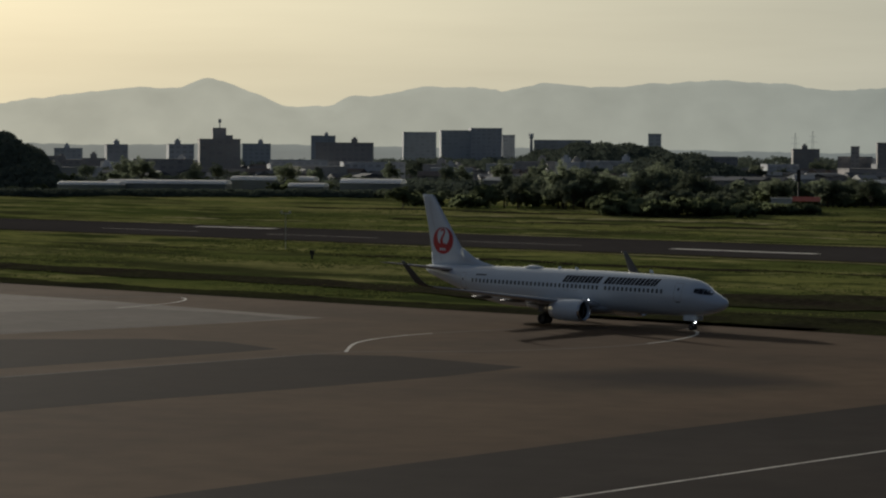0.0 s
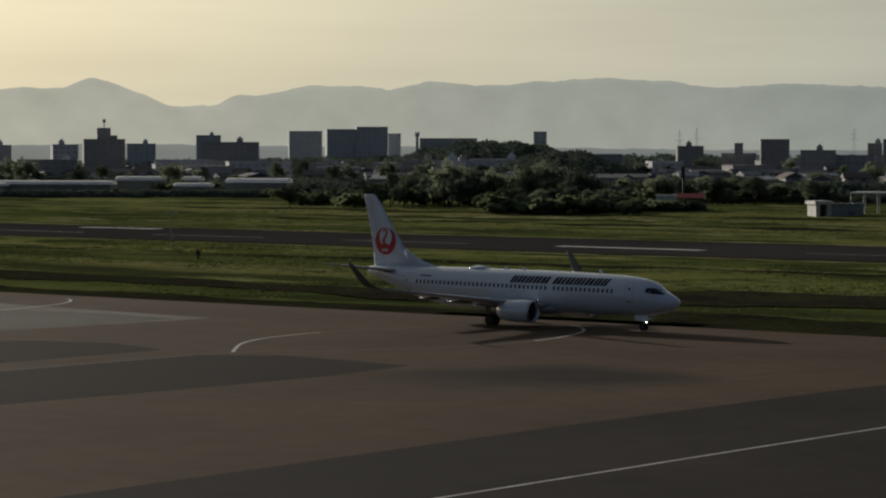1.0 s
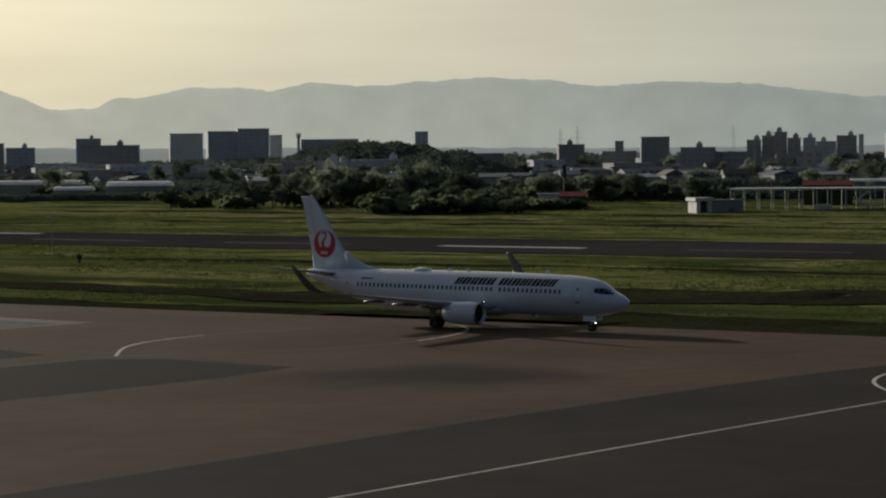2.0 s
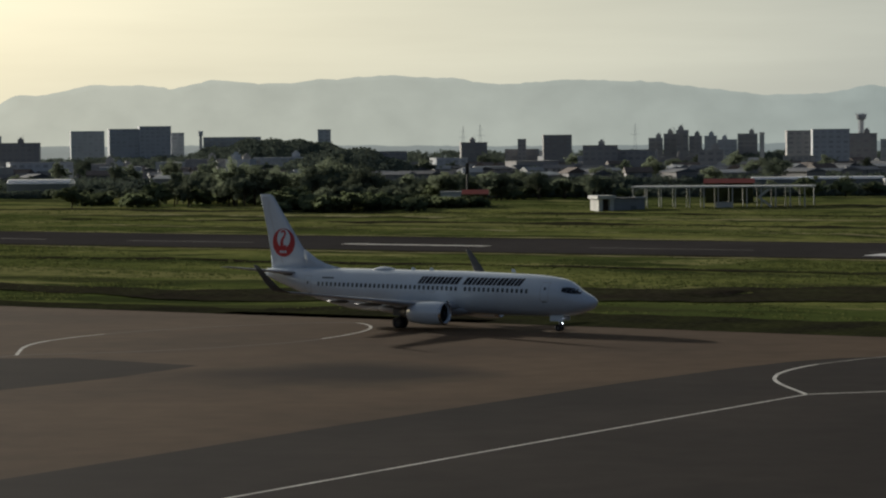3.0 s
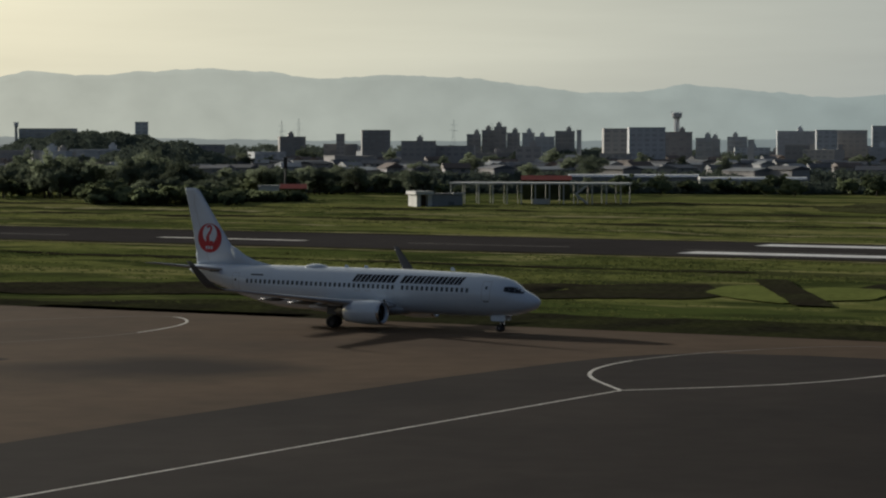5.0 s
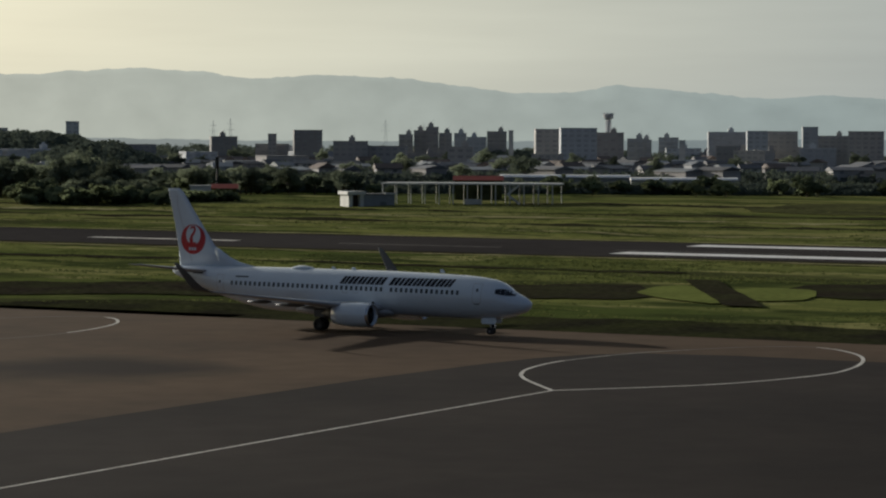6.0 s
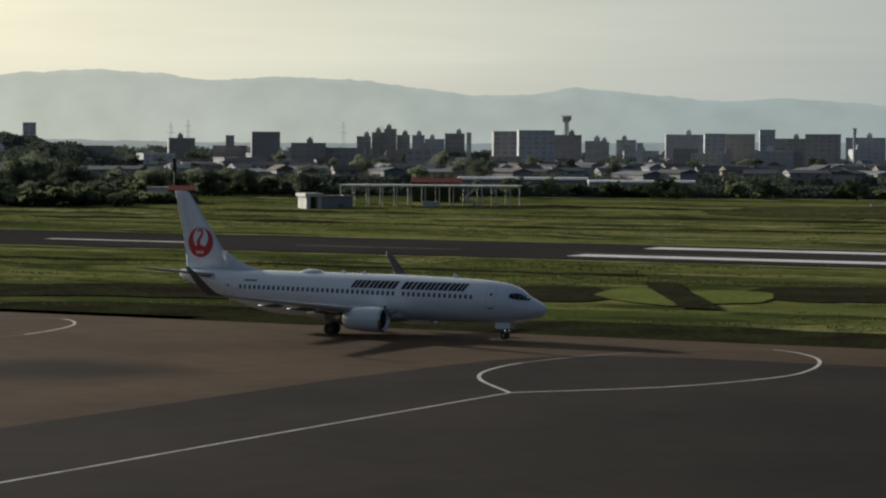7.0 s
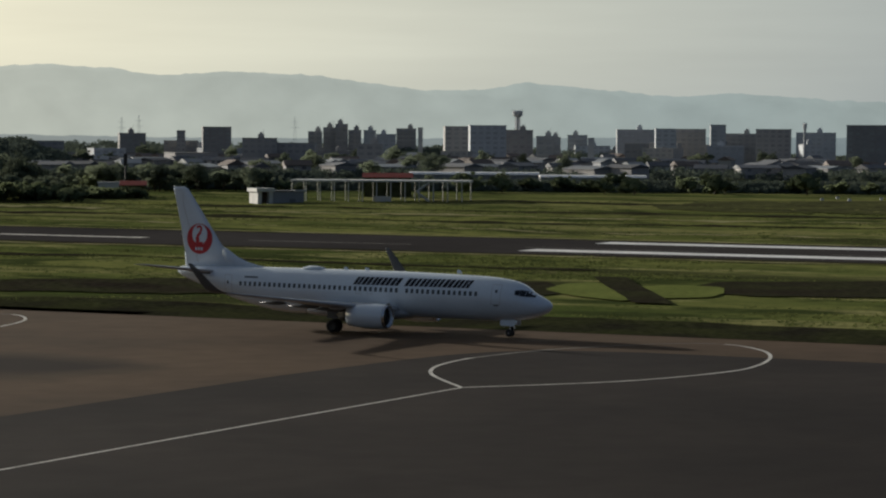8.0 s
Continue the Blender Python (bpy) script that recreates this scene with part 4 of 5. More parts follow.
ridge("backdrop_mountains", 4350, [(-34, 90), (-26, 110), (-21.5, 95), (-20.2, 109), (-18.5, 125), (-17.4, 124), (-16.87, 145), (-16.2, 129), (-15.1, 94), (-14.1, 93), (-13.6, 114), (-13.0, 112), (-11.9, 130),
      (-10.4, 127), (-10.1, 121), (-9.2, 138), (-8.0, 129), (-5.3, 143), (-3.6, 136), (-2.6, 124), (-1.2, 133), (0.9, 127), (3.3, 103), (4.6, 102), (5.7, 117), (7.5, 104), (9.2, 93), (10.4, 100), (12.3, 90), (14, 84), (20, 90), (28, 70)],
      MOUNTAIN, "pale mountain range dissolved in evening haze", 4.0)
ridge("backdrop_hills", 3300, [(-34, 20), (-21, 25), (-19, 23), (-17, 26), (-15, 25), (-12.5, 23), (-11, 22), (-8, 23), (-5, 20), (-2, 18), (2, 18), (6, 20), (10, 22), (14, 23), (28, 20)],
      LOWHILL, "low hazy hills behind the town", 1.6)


# ---- town ----
def block(x, y, width, height, depth=14.0, wall=1, turn=0.0, name="apartment_building", label="hazy mid-rise concrete building in the town", penthouse=True, bands=True):
    """A mid-rise: body with parapet, storeys of window bays, roof house."""
    b = new(name)
    facing = math.degrees(math.atan2(-x, y))
    b.matrix_basis = pose(x, y, 0, 0, 0, facing + turn)
    tagged(b, label, "building", kind="thing")
    w, d = width / 2, depth / 2
    bm = bmesh.new()
    box(bm, -w, w, -d, d, -1, height - 0.6)
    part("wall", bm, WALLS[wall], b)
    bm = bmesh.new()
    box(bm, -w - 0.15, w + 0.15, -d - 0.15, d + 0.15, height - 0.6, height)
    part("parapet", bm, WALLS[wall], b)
    if penthouse and width > 9:
        bm = bmesh.new()
        px = random.uniform(-w * 0.5, w * 0.5)
        box(bm, px - 2, px + 2, -2, 2, height, height + 2.4)
        box(bm, px - 0.9, px + 0.9, -0.9, 0.9, height + 2.4, height + 3.6)
        tube(bm, (px + 1.5, 0, height + 2.4), (px + 1.5, 0, height + 5.5), 0.06, k=5)
        part("roof_house", bm, WALLS[wall], b)
    if bands:
        storeys = max(2, int(height / 3.1))
        bays = max(2, int(width / 4.2))
        bw = width / bays
        bm = bmesh.new()
        box(bm, -bw * 0.3, bw * 0.3, -d - 0.04, -d + 0.1, 0, 1.5)
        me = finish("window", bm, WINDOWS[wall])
        bm = bmesh.new()
        box(bm, -w, w, -d - 0.9, -d - 0.02, 0, 0.9)
        rail = finish("balcony", bm, WALLS[wall])
        for i in range(storeys):
            z = 1.0 + i * (height - 1.0) / storeys
            for j in range(bays if z > 5 else 0):
                ob = new("window", me)
                ob.parent, ob.location = b, (-w + bw * (j + 0.5), 0, z + 0.5)
            if storeys > 4 and wall in (0, 2) and i:
                ob = new("balcony", rail)
                ob.parent, ob.location = b, (0, 0, z - 0.4)
    return b


def water_tower(x, y, height, radius, label):
    t = new("water_tower")
    t.location = (x, y, 0)
    tagged(t, label, "water tower", kind="thing")
    bm = bmesh.new()
    for i in range(6):
        a = math.pi * i / 3
        tube(bm, (radius * 0.7 * math.cos(a), radius * 0.7 * math.sin(a), 0), (radius * 0.45 * math.cos(a), radius * 0.45 * math.sin(a), height - 4), 0.35, k=6)
    tube(bm, (0, 0, 0), (0, 0, height - 4), 0.7, k=8)
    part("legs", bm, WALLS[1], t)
    bm = bmesh.new()
    rings = []
    for z, r in ((height - 4.6, 0.6), (height - 3.6, 1.0), (height - 1.0, 1.06), (height - 0.2, 0.85), (height, 0.3)):
        rings.append([(radius * r * math.cos(2 * math.pi * i / 16), radius * r * math.sin(2 * math.pi * i / 16), z) for i in range(16)])
    loft(bm, rings)
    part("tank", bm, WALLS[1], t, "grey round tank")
    bm = bmesh.new()
    tube(bm, (0, 0, -1), (0, 0, 0.6), 0.12, k=4)
    post = finish("railing_post", bm, WALLS[1])
    for i in range(10):
        a = 2 * math.pi * i / 10
        ob = new("railing_post", post)
        ob.parent, ob.location = t, (radius * 1.1 * math.cos(a), radius * 1.1 * math.sin(a), height)


DARK = "dark brick apartment tower in the town"
GREY = "grey concrete office block in the town"
PALE = "pale plastered apartment block in the town"
tank_house = block(-428, 1438, 24.2, 23.8, 16, 3, 4, label="dark brick apartment tower with a roof tank", penthouse=False)
bm = bmesh.new()
box(bm, -4, 4, -3, 3, 23.8, 30.4)
box(bm, 4.2, 8, -2, 2, 23.8, 26)
part("roof_house", bm, WALLS[3], tank_house)
bm = bmesh.new()
tube(bm, (0.4, 0, 30.4), (0.4, 0, 33.6), 0.3, k=8)
tube(bm, (0.4, 0, 33.4), (0.4, 0, 35.6), 0.9, 0.9, k=10)
part("roof_tank", bm, WALLS[1], tank_house, "grey roof tank on a mast")
block(-458, 2152, 28.7, 34.2, 20, 1, 3, label=GREY, penthouse=False)
block(-408, 2060, 24.7, 35.0, 20, 1, 5, label=GREY, penthouse=False)
block(-383, 2065, 26.0, 37.0, 22, 1, 5, label=GREY, penthouse=False)
block(-373, 2117, 10.8, 31.8, 14, 1, 5, label=GREY, penthouse=False)
block(-403, 1651, 38.2, 22.8, 16, 3, -4, label="long dark building with a roof stair in the town")
block(-638, 2520, 25.2, 33.0, 16, 1, label=GREY)
block(-304, 1977, 43.6, 27.0, 22, 2, -6, label="wide pale low office block in the town", penthouse=False)
block(-220, 1887, 9.8, 31.6, 10, 1, label="slim grey tower on a wooded hill", penthouse=False)
block(-102, 1797, 18.6, 20.6, 12, 3, 6, label=DARK)
block(-510, 1622, 17.1, 21.1, 12, 1, 8, label=GREY)
block(-583, 1703, 15.1, 20.9, 12, 1, 8, label=GREY)
block(-649, 1786, 21.0, 18.1, 12, 1, label=GREY)
block(-542, 1925, 22.4, 22.6, 12, 1, label=GREY)
block(-560, 1500, 22, 13.0, 12, 3, label=DARK)
block(-500, 1420, 14, 12.0, 12, 3, label=DARK)
block(-42, 1799, 20.2, 25.4, 16, 3, 3, label=DARK, penthouse=False)
block(-71, 1899, 6.4, 23.0, 8, 3, label="slim dark tower with a pointed roof house", penthouse=False)
block(-10, 1600, 22.0, 17.6, 16, 3, label="flat-roofed dark hall in the town", penthouse=True)
block(30, 1900, 10.7, 22.9, 12, 0, label=PALE)
block(41, 1902, 9.8, 26.0, 12, 0, label=PALE)
block(50, 1899, 9.4, 28.6, 12, 0, label=PALE)
block(60, 1901, 9.8, 24.1, 12, 0, label=PALE)
block(75, 1999, 9.8, 24.4, 12, 1, label=GREY)
block(88, 1998, 15.6, 21.4, 12, 1, label=GREY)
block(104, 1997, 15.6, 25.9, 12, 0, label=PALE)
block(98, 1697, 3.2, 25.2, 5, 2, label="slim white chimney-like tower", penthouse=False, bands=False)
block(122, 1696, 15.8, 26.2, 14, 3, 5, label=DARK, penthouse=False)
block(139, 1644, 23.7, 26.7, 14, 1, 5, label=GREY, penthouse=False)
block(208, 1889, 14.7, 19.6, 12, 2, label=PALE)
block(174, 1792, 20.6, 24.4, 14, 3, label=DARK)
block(182, 1690, 11.5, 20.0, 10, 2, label=PALE)
block(240, 1986, 15.7, 21.5, 10, 2, label=PALE)
block(188, 1488, 3.8, 18.7, 5, 2, label="slim white tower in the town", penthouse=False, bands=False)
block(271, 1880, 28.1, 25.6, 14, 1, 3, label=GREY)
block(278, 1778, 14.5, 25.9, 14, 1, 3, label=GREY, penthouse=False)
block(303, 1825, 23.5, 26.0, 14, 0, 3, label=PALE, penthouse=False)
block(315, 1773, 10.8, 28.9, 12, 1, 3, label=GREY, penthouse=False)
block(349, 1868, 24.1, 23.0, 14, 0, label=PALE)
block(334, 1667, 22.9, 25.4, 14, 3, -3, label=DARK, penthouse=False)
block(404, 1856, 29.4, 24.0, 14, 1, label=GREY)
block(383, 1553, 49.6, 27.7, 18, 3, label=DARK, penthouse=False)
block(470, 1560, 30, 24, 16, 1, label=GREY)
low = random.Random(31)
for i in range(58):
    a, far = radians(low.uniform(-23, -8.5) if i < 30 else low.uniform(-8, 15.5)), low.uniform(1220, 1620) if i < 30 else low.uniform(1350, 2000)
    block(math.sin(a) * far, math.cos(a) * far, low.uniform(12, 34), low.uniform(6.5, 12.5) if i < 30 else low.uniform(8, 16), low.uniform(10, 16), low.choice((0, 1, 1, 3, 3, 3)), low.uniform(-25, 25),
          "low_building", "low flat-roofed building between town houses", penthouse=low.random() < 0.4)
water_tower(178, 1841, 38.8, 3.6, "tall grey water tower above the town roofs")
water_tower(-378, 2269, 34.0, 2.0, "slim grey water tower above the town roofs")
water_tower(375, 1760, 30.0, 1.3, "slim grey mast tank above the town roofs")


def pylon_mast(x, y, h):
    m = new("power_pylon")
    m.location = (x, y, 0)
    tagged(m, "thin grey lattice power pylon far off", "pylon", kind="thing")
    bm = bmesh.new()
    for a in (-1, 1):
        for b in (-1, 1):
            tube(bm, (a * 2.2, b * 2.2, 0), (a * 0.3, b * 0.3, h), 0.16, 0.1, 4)
    for i in range(8):
        z0, z1 = h * i / 8, h * (i + 1) / 8
        w0, w1 = 2.2 - 1.9 * i / 8, 2.2 - 1.9 * (i + 1) / 8
        tube(bm, (-w0, -w0, z0), (w1, -w1, z1), 0.08, k=4)
    part("lattice", bm, WALLS[1], m)
    for z, w in ((h * 0.72, 4.5), (h * 0.86, 3.6)):
        bm = bmesh.new()
        tube(bm, (-w, 0, z), (w, 0, z), 0.14, k=4)
        part("cross_arm", bm, WALLS[1], m)


for x, y, h in ((-135, 2500, 40), (20, 2600, 40), (-152, 2500, 38), (60, 2600, 36)):
    pylon_mast(x, y, h)


def house(w, d, h, rise, wall, roof):
    """A two-storey house with gabled roof, eaves, windows and door."""
    b = new("house")
    bm = bmesh.new()
    box(bm, -w / 2, w / 2, -d / 2, d / 2, -0.5, h)
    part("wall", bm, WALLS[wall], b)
    bm = bmesh.new()
    e = 0.6
    prof = [(-d / 2 - e, h - 0.15), (0, h + rise), (d / 2 + e, h - 0.15), (d / 2 + e, h - 0.4), (-d / 2 - e, h - 0.4)]
    loft(bm, [[(x, y, z) for y, z in prof] for x in (-w / 2 - e, w / 2 + e)])
    part("roof", bm, ROOFS[roof], b)
    for z in (1.0, 3.8):
        if z < h - 1.5:
            for x in (-w * 0.28, w * 0.22):
                bm = bmesh.new()
                box(bm, x - 0.9, x + 0.9, -d / 2 - 0.05, -d / 2 + 0.1, z, z + 1.3)
                part("window", bm, WINDOW_DARK, b)
    return b


LABELS = ("small town house with a dark tiled roof", "small town house with a brown tiled roof", "low workshop with a pale metal roof")
variants = []
for w, d, h, rise, wall, roof in ((9, 7, 5.6, 1.8, 2, 0), (11, 8, 5.8, 2.0, 3, 1), (14, 8, 5.0, 1.6, 0, 0), (8, 8, 6.0, 1.7, 1, 2), (24, 12, 4.8, 1.2, 3, 2), (18, 10, 5.6, 1.2, 3, 0)):
    v = house(w, d, h, rise, wall, roof)
    tagged(v, LABELS[roof], "house", "houses of the town", "thing")
    variants.append(v)
rng = random.Random(11)
placed = []
for i in range(296):
    for attempt in range(30):
        far = 1085 + 760 * rng.random() ** 1.4
        a = radians(rng.uniform(-23, 15.5))
        p = Vector((math.sin(a) * far, math.cos(a) * far))
        if all((p - q).length > 13 for q in placed) and p.dot(ACROSS) > 850:
            break
    placed.append(p)
    m = pose(p.x, p.y, 0, 0, 0, rng.choice((29, 119, 10, -15, 60)) + rng.uniform(-8, 8))
    if i < len(variants):
        variants[i].matrix_basis = m
    else:
        copy_thing(variants[rng.choice((0, 1, 1, 2, 2, 2, 3, 4, 5, 5, 5))], m)


def shed(x, y, width, height, depth=10.0, turn=0.0):
    """A long low greenhouse or hall with a rounded pale roof."""
    b = new("greenhouse")
    b.matrix_basis = pose(x, y, 0, 0, 0, turn - 29)
    tagged(b, "long low greenhouse of pale film with rounded roof", "greenhouse", "greenhouses at the airfield edge", "thing")
    bm = bmesh.new()
    box(bm, -width / 2, width / 2, -depth / 2, depth / 2, -0.3, height * 0.7)
    part("wall", bm, SHED_WALL, b, "dull side of clouded film")
    bm = bmesh.new()
    prof = [(-depth / 2 - 0.2, height * 0.7)] + [(-depth / 2 * math.cos(math.pi * i / 8), height * (0.7 + 0.3 * math.sin(math.pi * i / 8))) for i in range(9)] + [(depth / 2 + 0.2, height * 0.7)]
    loft(bm, [[(xx, yy, zz) for yy, zz in prof] for xx in (-width / 2 - 0.2, width / 2 + 0.2)])
    part("roof", bm, SHED_SKIN, b, "rounded film roof")


for x, y, w, h, d, t in ((-333, 943, 25, 4.4, 9, 29), (-304, 952, 49, 5.2, 9, 29), (-285, 1041, 37, 6.0, 9, 26), (-241, 929, 14, 4.7, 8, 29), (-226, 974, 25, 6.0, 9, 26),
                      (83, 1046, 54, 3.6, 9, 26), (126, 992, 42, 3.3, 9, 26)):
    shed(x, y, w, h, d, t)


# ---- structures at the airfield edge ----
def open_canopy():
    """An open steel canopy: flat roof on two rows of columns, with a diagonal brace and a small box."""
    b = new("steel_canopy")
    b.matrix_basis = pose(29.0, 684, 0, 0, 0, -9.6)
    tagged(b, "open white steel canopy on slim columns", "canopy", kind="thing")
    bm = bmesh.new()
    box(bm, -24.4, 24.4, -6, 8, 5.45, 5.85)
    part("roof", bm, WHITE_STEEL, b, "thin flat canopy roof")
    bm = bmesh.new()
    tube(bm, (0, 0, -0.2), (0, 0, 5.46), 0.15, k=8)
    col = finish("column", bm, WHITE_STEEL)
    for i in range(13):
        for y in (-5.5, 7.4):
            ob = new("column", col)
            ob.parent, ob.location = b, (-23.9 + 46.4 * i / 12 + (1.3 if y > 0 else 0), y, 0)
    for x0, x1 in ((10.2, 13.6), (13.6, 10.2)):
        bm = bmesh.new()
        tube(bm, (x0, -5.5, 0.2 if x0 > x1 else 2.8), (x1, -5.5, 2.8 if x0 > x1 else 5.3), 0.28, k=8)
        part("brace", bm, WHITE_STEEL, b)
    k = new("equipment_box")
    k.matrix_basis = pose(29.5, 680, 0, 0, 0, -9.6)
    tagged(k, "small white equipment box under the canopy", "box", kind="thing")
    bm = bmesh.new()
    box(bm, -2.6, 1.6, -1, 1, -0.1, 1.3)
    part("body", bm, HUT_WALL, k)
    bm = bmesh.new()
    box(bm, -2.7, 1.7, -1.1, 1.1, 1.3, 1.45)
    part("lid", bm, WHITE_STEEL, k)


open_canopy()


def hut():
    b = new("service_hut")
    b.matrix_basis = pose(0.3, 664, 0, 0, 0, 22)
    tagged(b, "small white service hut with an open porch in the grass", "hut", kind="thing")
    bm = bmesh.new()
    box(bm, -2.2, 6.6, -3, 3, -0.2, 3.0)
    part("wall", bm, HUT_GREY, b, "grey-blue wall")
    for x in (-5.6, -2.4):
        bm = bmesh.new()
        box(bm, x - 0.9, x + 0.25, -3, 3, -0.2, 3.0)
        part("porch_wall", bm, HUT_WALL, b)
    bm = bmesh.new()
    box(bm, -7.0, -1.8, -3.5, 3.4, 3.0, 3.9)
    part("porch_roof", bm, WHITE_STEEL, b, "thick white porch roof")
    # added dark panel: gives the porch gap its shade by colour
    bm = bmesh.new()
    box(bm, -5.35, -3.3, -1.6, -1.4, -0.1, 3.0)
    part("porch_shade_panel", bm, BARK, b, "dark panel painting the shade in the porch")
    bm = bmesh.new()
    box(bm, -1.79, 6.9, -3.3, 3.3, 3.0, 3.25)
    part("roof", bm, ROOFS[0], b, "flat dark roof")
    bm = bmesh.new()
    box(bm, 3.6, 7.05, -3.45, -3.0, 3.02, 3.5)
    part("roof_edge", bm, WHITE_STEEL, b, "white roof edge")
    bm = bmesh.new()
    box(bm, 2.5, 4.2, -3.05, -2.9, 0.0, 1.1)
    part("door", bm, WINDOW_DARK, b, "low dark hatch")


hut()


def red_hall(x, y, w, h, turn, label):
    b = new("red_roofed_shed")
    b.matrix_basis = pose(x, y, 0, 0, 0, turn)
    tagged(b, label, "shed", kind="thing")
    bm = bmesh.new()
    box(bm, -w / 2, w / 2, -3, 3, -0.3, h - 1.3)
    part("wall", bm, DULL, b)
    bm = bmesh.new()
    prof = [(-3.5, h - 1.3), (0, h), (3.5, h - 1.3)]
    loft(bm, [[(xx, yy, zz) for yy, zz in prof] for xx in (-w / 2 - 0.5, w / 2 + 0.5)])
    part("roof", bm, ORANGE, b, "signal-red roof")


red_hall(33.2, 742, 14, 7.0, -2, "low shed with a signal-red roof behind the canopy")
red_hall(-41, 729, 7.0, 4.6, 3, "small shed with a signal-red roof among bushes")
white = new("white_hut")
white.matrix_basis = pose(-47.2, 716, 0, 0, 0, 3)
tagged(white, "small white flat-roofed hut among bushes", "hut", kind="thing")
bm = bmesh.new()
box(bm, -2.9, 2.9, -2, 2, -0.2, 4.0)
part("wall", bm, HUT_WALL, white)
bm = bmesh.new()
box(bm, -3.1, 3.1, -2.2, 2.2, 4.0, 4.4)
part("roof", bm, WHITE_STEEL, white)
pole = new("signal_mast")
pole.location = (-45, 759, 0)
tagged(pole, "dark slim signal mast behind the bushes", "mast", kind="thing")
bm = bmesh.new()
tube(bm, (0, 0, 0), (0, 0, 9), 0.28, k=8)
part("pole", bm, DARK_METAL, pole)
bm = bmesh.new()
box(bm, -0.55, 0.55, -0.4, 0.4, 8.6, 12.2)
part("head", bm, DARK_METAL, pole)


def small_post(x, y, h, w, label, name="marker_post"):
    b = new(name)
    b.location = (x, y, 0)
    tagged(b, label, "post", kind="thing")
    bm = bmesh.new()
    tube(bm, (0, 0, -0.5), (0, 0, h * 0.6), w * 0.3, k=6)
    part("stake", bm, DARK_METAL, b)
    bm = bmesh.new()
    box(bm, -w / 2, w / 2, -0.1, 0.1, h * 0.45, h)
    part("board", bm, DARK_METAL, b)


for x, y in ((122.8, 817.1), (198.7, 911.0), (153.5, 696.4), (162.7, 717.5), (160.1, 691.2), (172.8, 706.1)):
    b = new("edge_marker")
    b.location = (x, y, 0)
    tagged(b, "small white boundary marker in the grass", "marker", "markers in the far meadow", "thing")
    bm = bmesh.new()
    tube(bm, (0, 0, -0.4), (0, 0, 0.7), 0.06, k=6)
    part("stake", bm, DARK_METAL, b)
    bm = bmesh.new()
    loft(bm, [[(-0.5, -0.3, 0.5), (0.5, -0.3, 0.5), (0.5, 0.3, 0.5), (-0.5, 0.3, 0.5)], [(-0.4, -0.1, 1.1), (0.4, -0.1, 1.1), (0.4, 0.1, 1.1), (-0.4, 0.1, 1.1)]])
    part("board", bm, HUT_WALL, b, "white sloping board")
small_post(-98.1, 380.7, 1.3, 0.7, "small dark marker post in the meadow")
wind = new("lamp_mast")
wind.location = (-112.7, 418.9, 0)
tagged(wind, "thin pale mast with two small lamps in the meadow", "mast", kind="thing")
bm = bmesh.new()
tube(bm, (0, 0, -0.5), (0, 0, 6.2), 0.07, 0.05, k=6)
part("pole", bm, WHITE_STEEL, wind)
bm = bmesh.new()
box(bm, -0.8, 0.8, -0.06, 0.06, 6.0, 6.12)
for x in (-0.75, 0.75):
    box(bm, x - 0.16, x + 0.16, -0.16, 0.16, 6.12, 6.45)
part("lamp_bar", bm, WHITE_STEEL, wind)


# ---- trees and undergrowth ----
class Foliage:
    """Many small leaf sprays, each shaded with its clump; even flattens this, as haze would."""

    def __init__(self):
        self.verts, self.faces, self.normals = [], [], []

    def spray(self, p, out, u, w):
        n = u.cross(w)
        if n.dot(out) < 0:
            w = -w
        o = len(self.verts)
        self.verts += [tuple(p + u), tuple(p + w * 0.7), tuple(p - u * 0.9), tuple(p - w * 0.8)]
        self.normals += [tuple(out)] * 4
        self.faces.append((o, o + 1, o + 2, o + 3))

    def clump(self, centre, radius, count, size, rnd, flat=0.8, core=None, even=0.0):
        for i in range(count):
            d = Vector((rnd.gauss(0, 1), rnd.gauss(0, 1), rnd.gauss(0, 1))).normalized()
            p = Vector(centre) + Vector((d.x, d.y, d.z * flat)) * radius * (0.55 + 0.5 * rnd.random())
            u = (d.orthogonal().normalized() + d.cross(d.orthogonal()) * rnd.uniform(-1.5, 1.5) + d * rnd.uniform(-0.6, 0.6)).normalized()
            w = (d.cross(u) + d * rnd.uniform(-0.6, 0.6)).normalized()
            out = (d + (p - core).normalized() * 0.8 if core is not None else d) * (1 - even) + Vector((0.05, -0.55, 0.55)) * even + Vector((0, 0, 0.15))
            s = size * rnd.uniform(0.6, 1.4)
            self.spray(p, out.normalized(), u * s, w * s)

    def mesh(self, name, material):
        me = bpy.data.meshes.new(name)
        me.from_pydata(self.verts, [], self.faces)
        me.materials.append(material)
        me.update()
        me.polygons.foreach_set("use_smooth", [True] * len(me.polygons))
        me.normals_split_custom_set_from_vertices(self.normals)
        return me


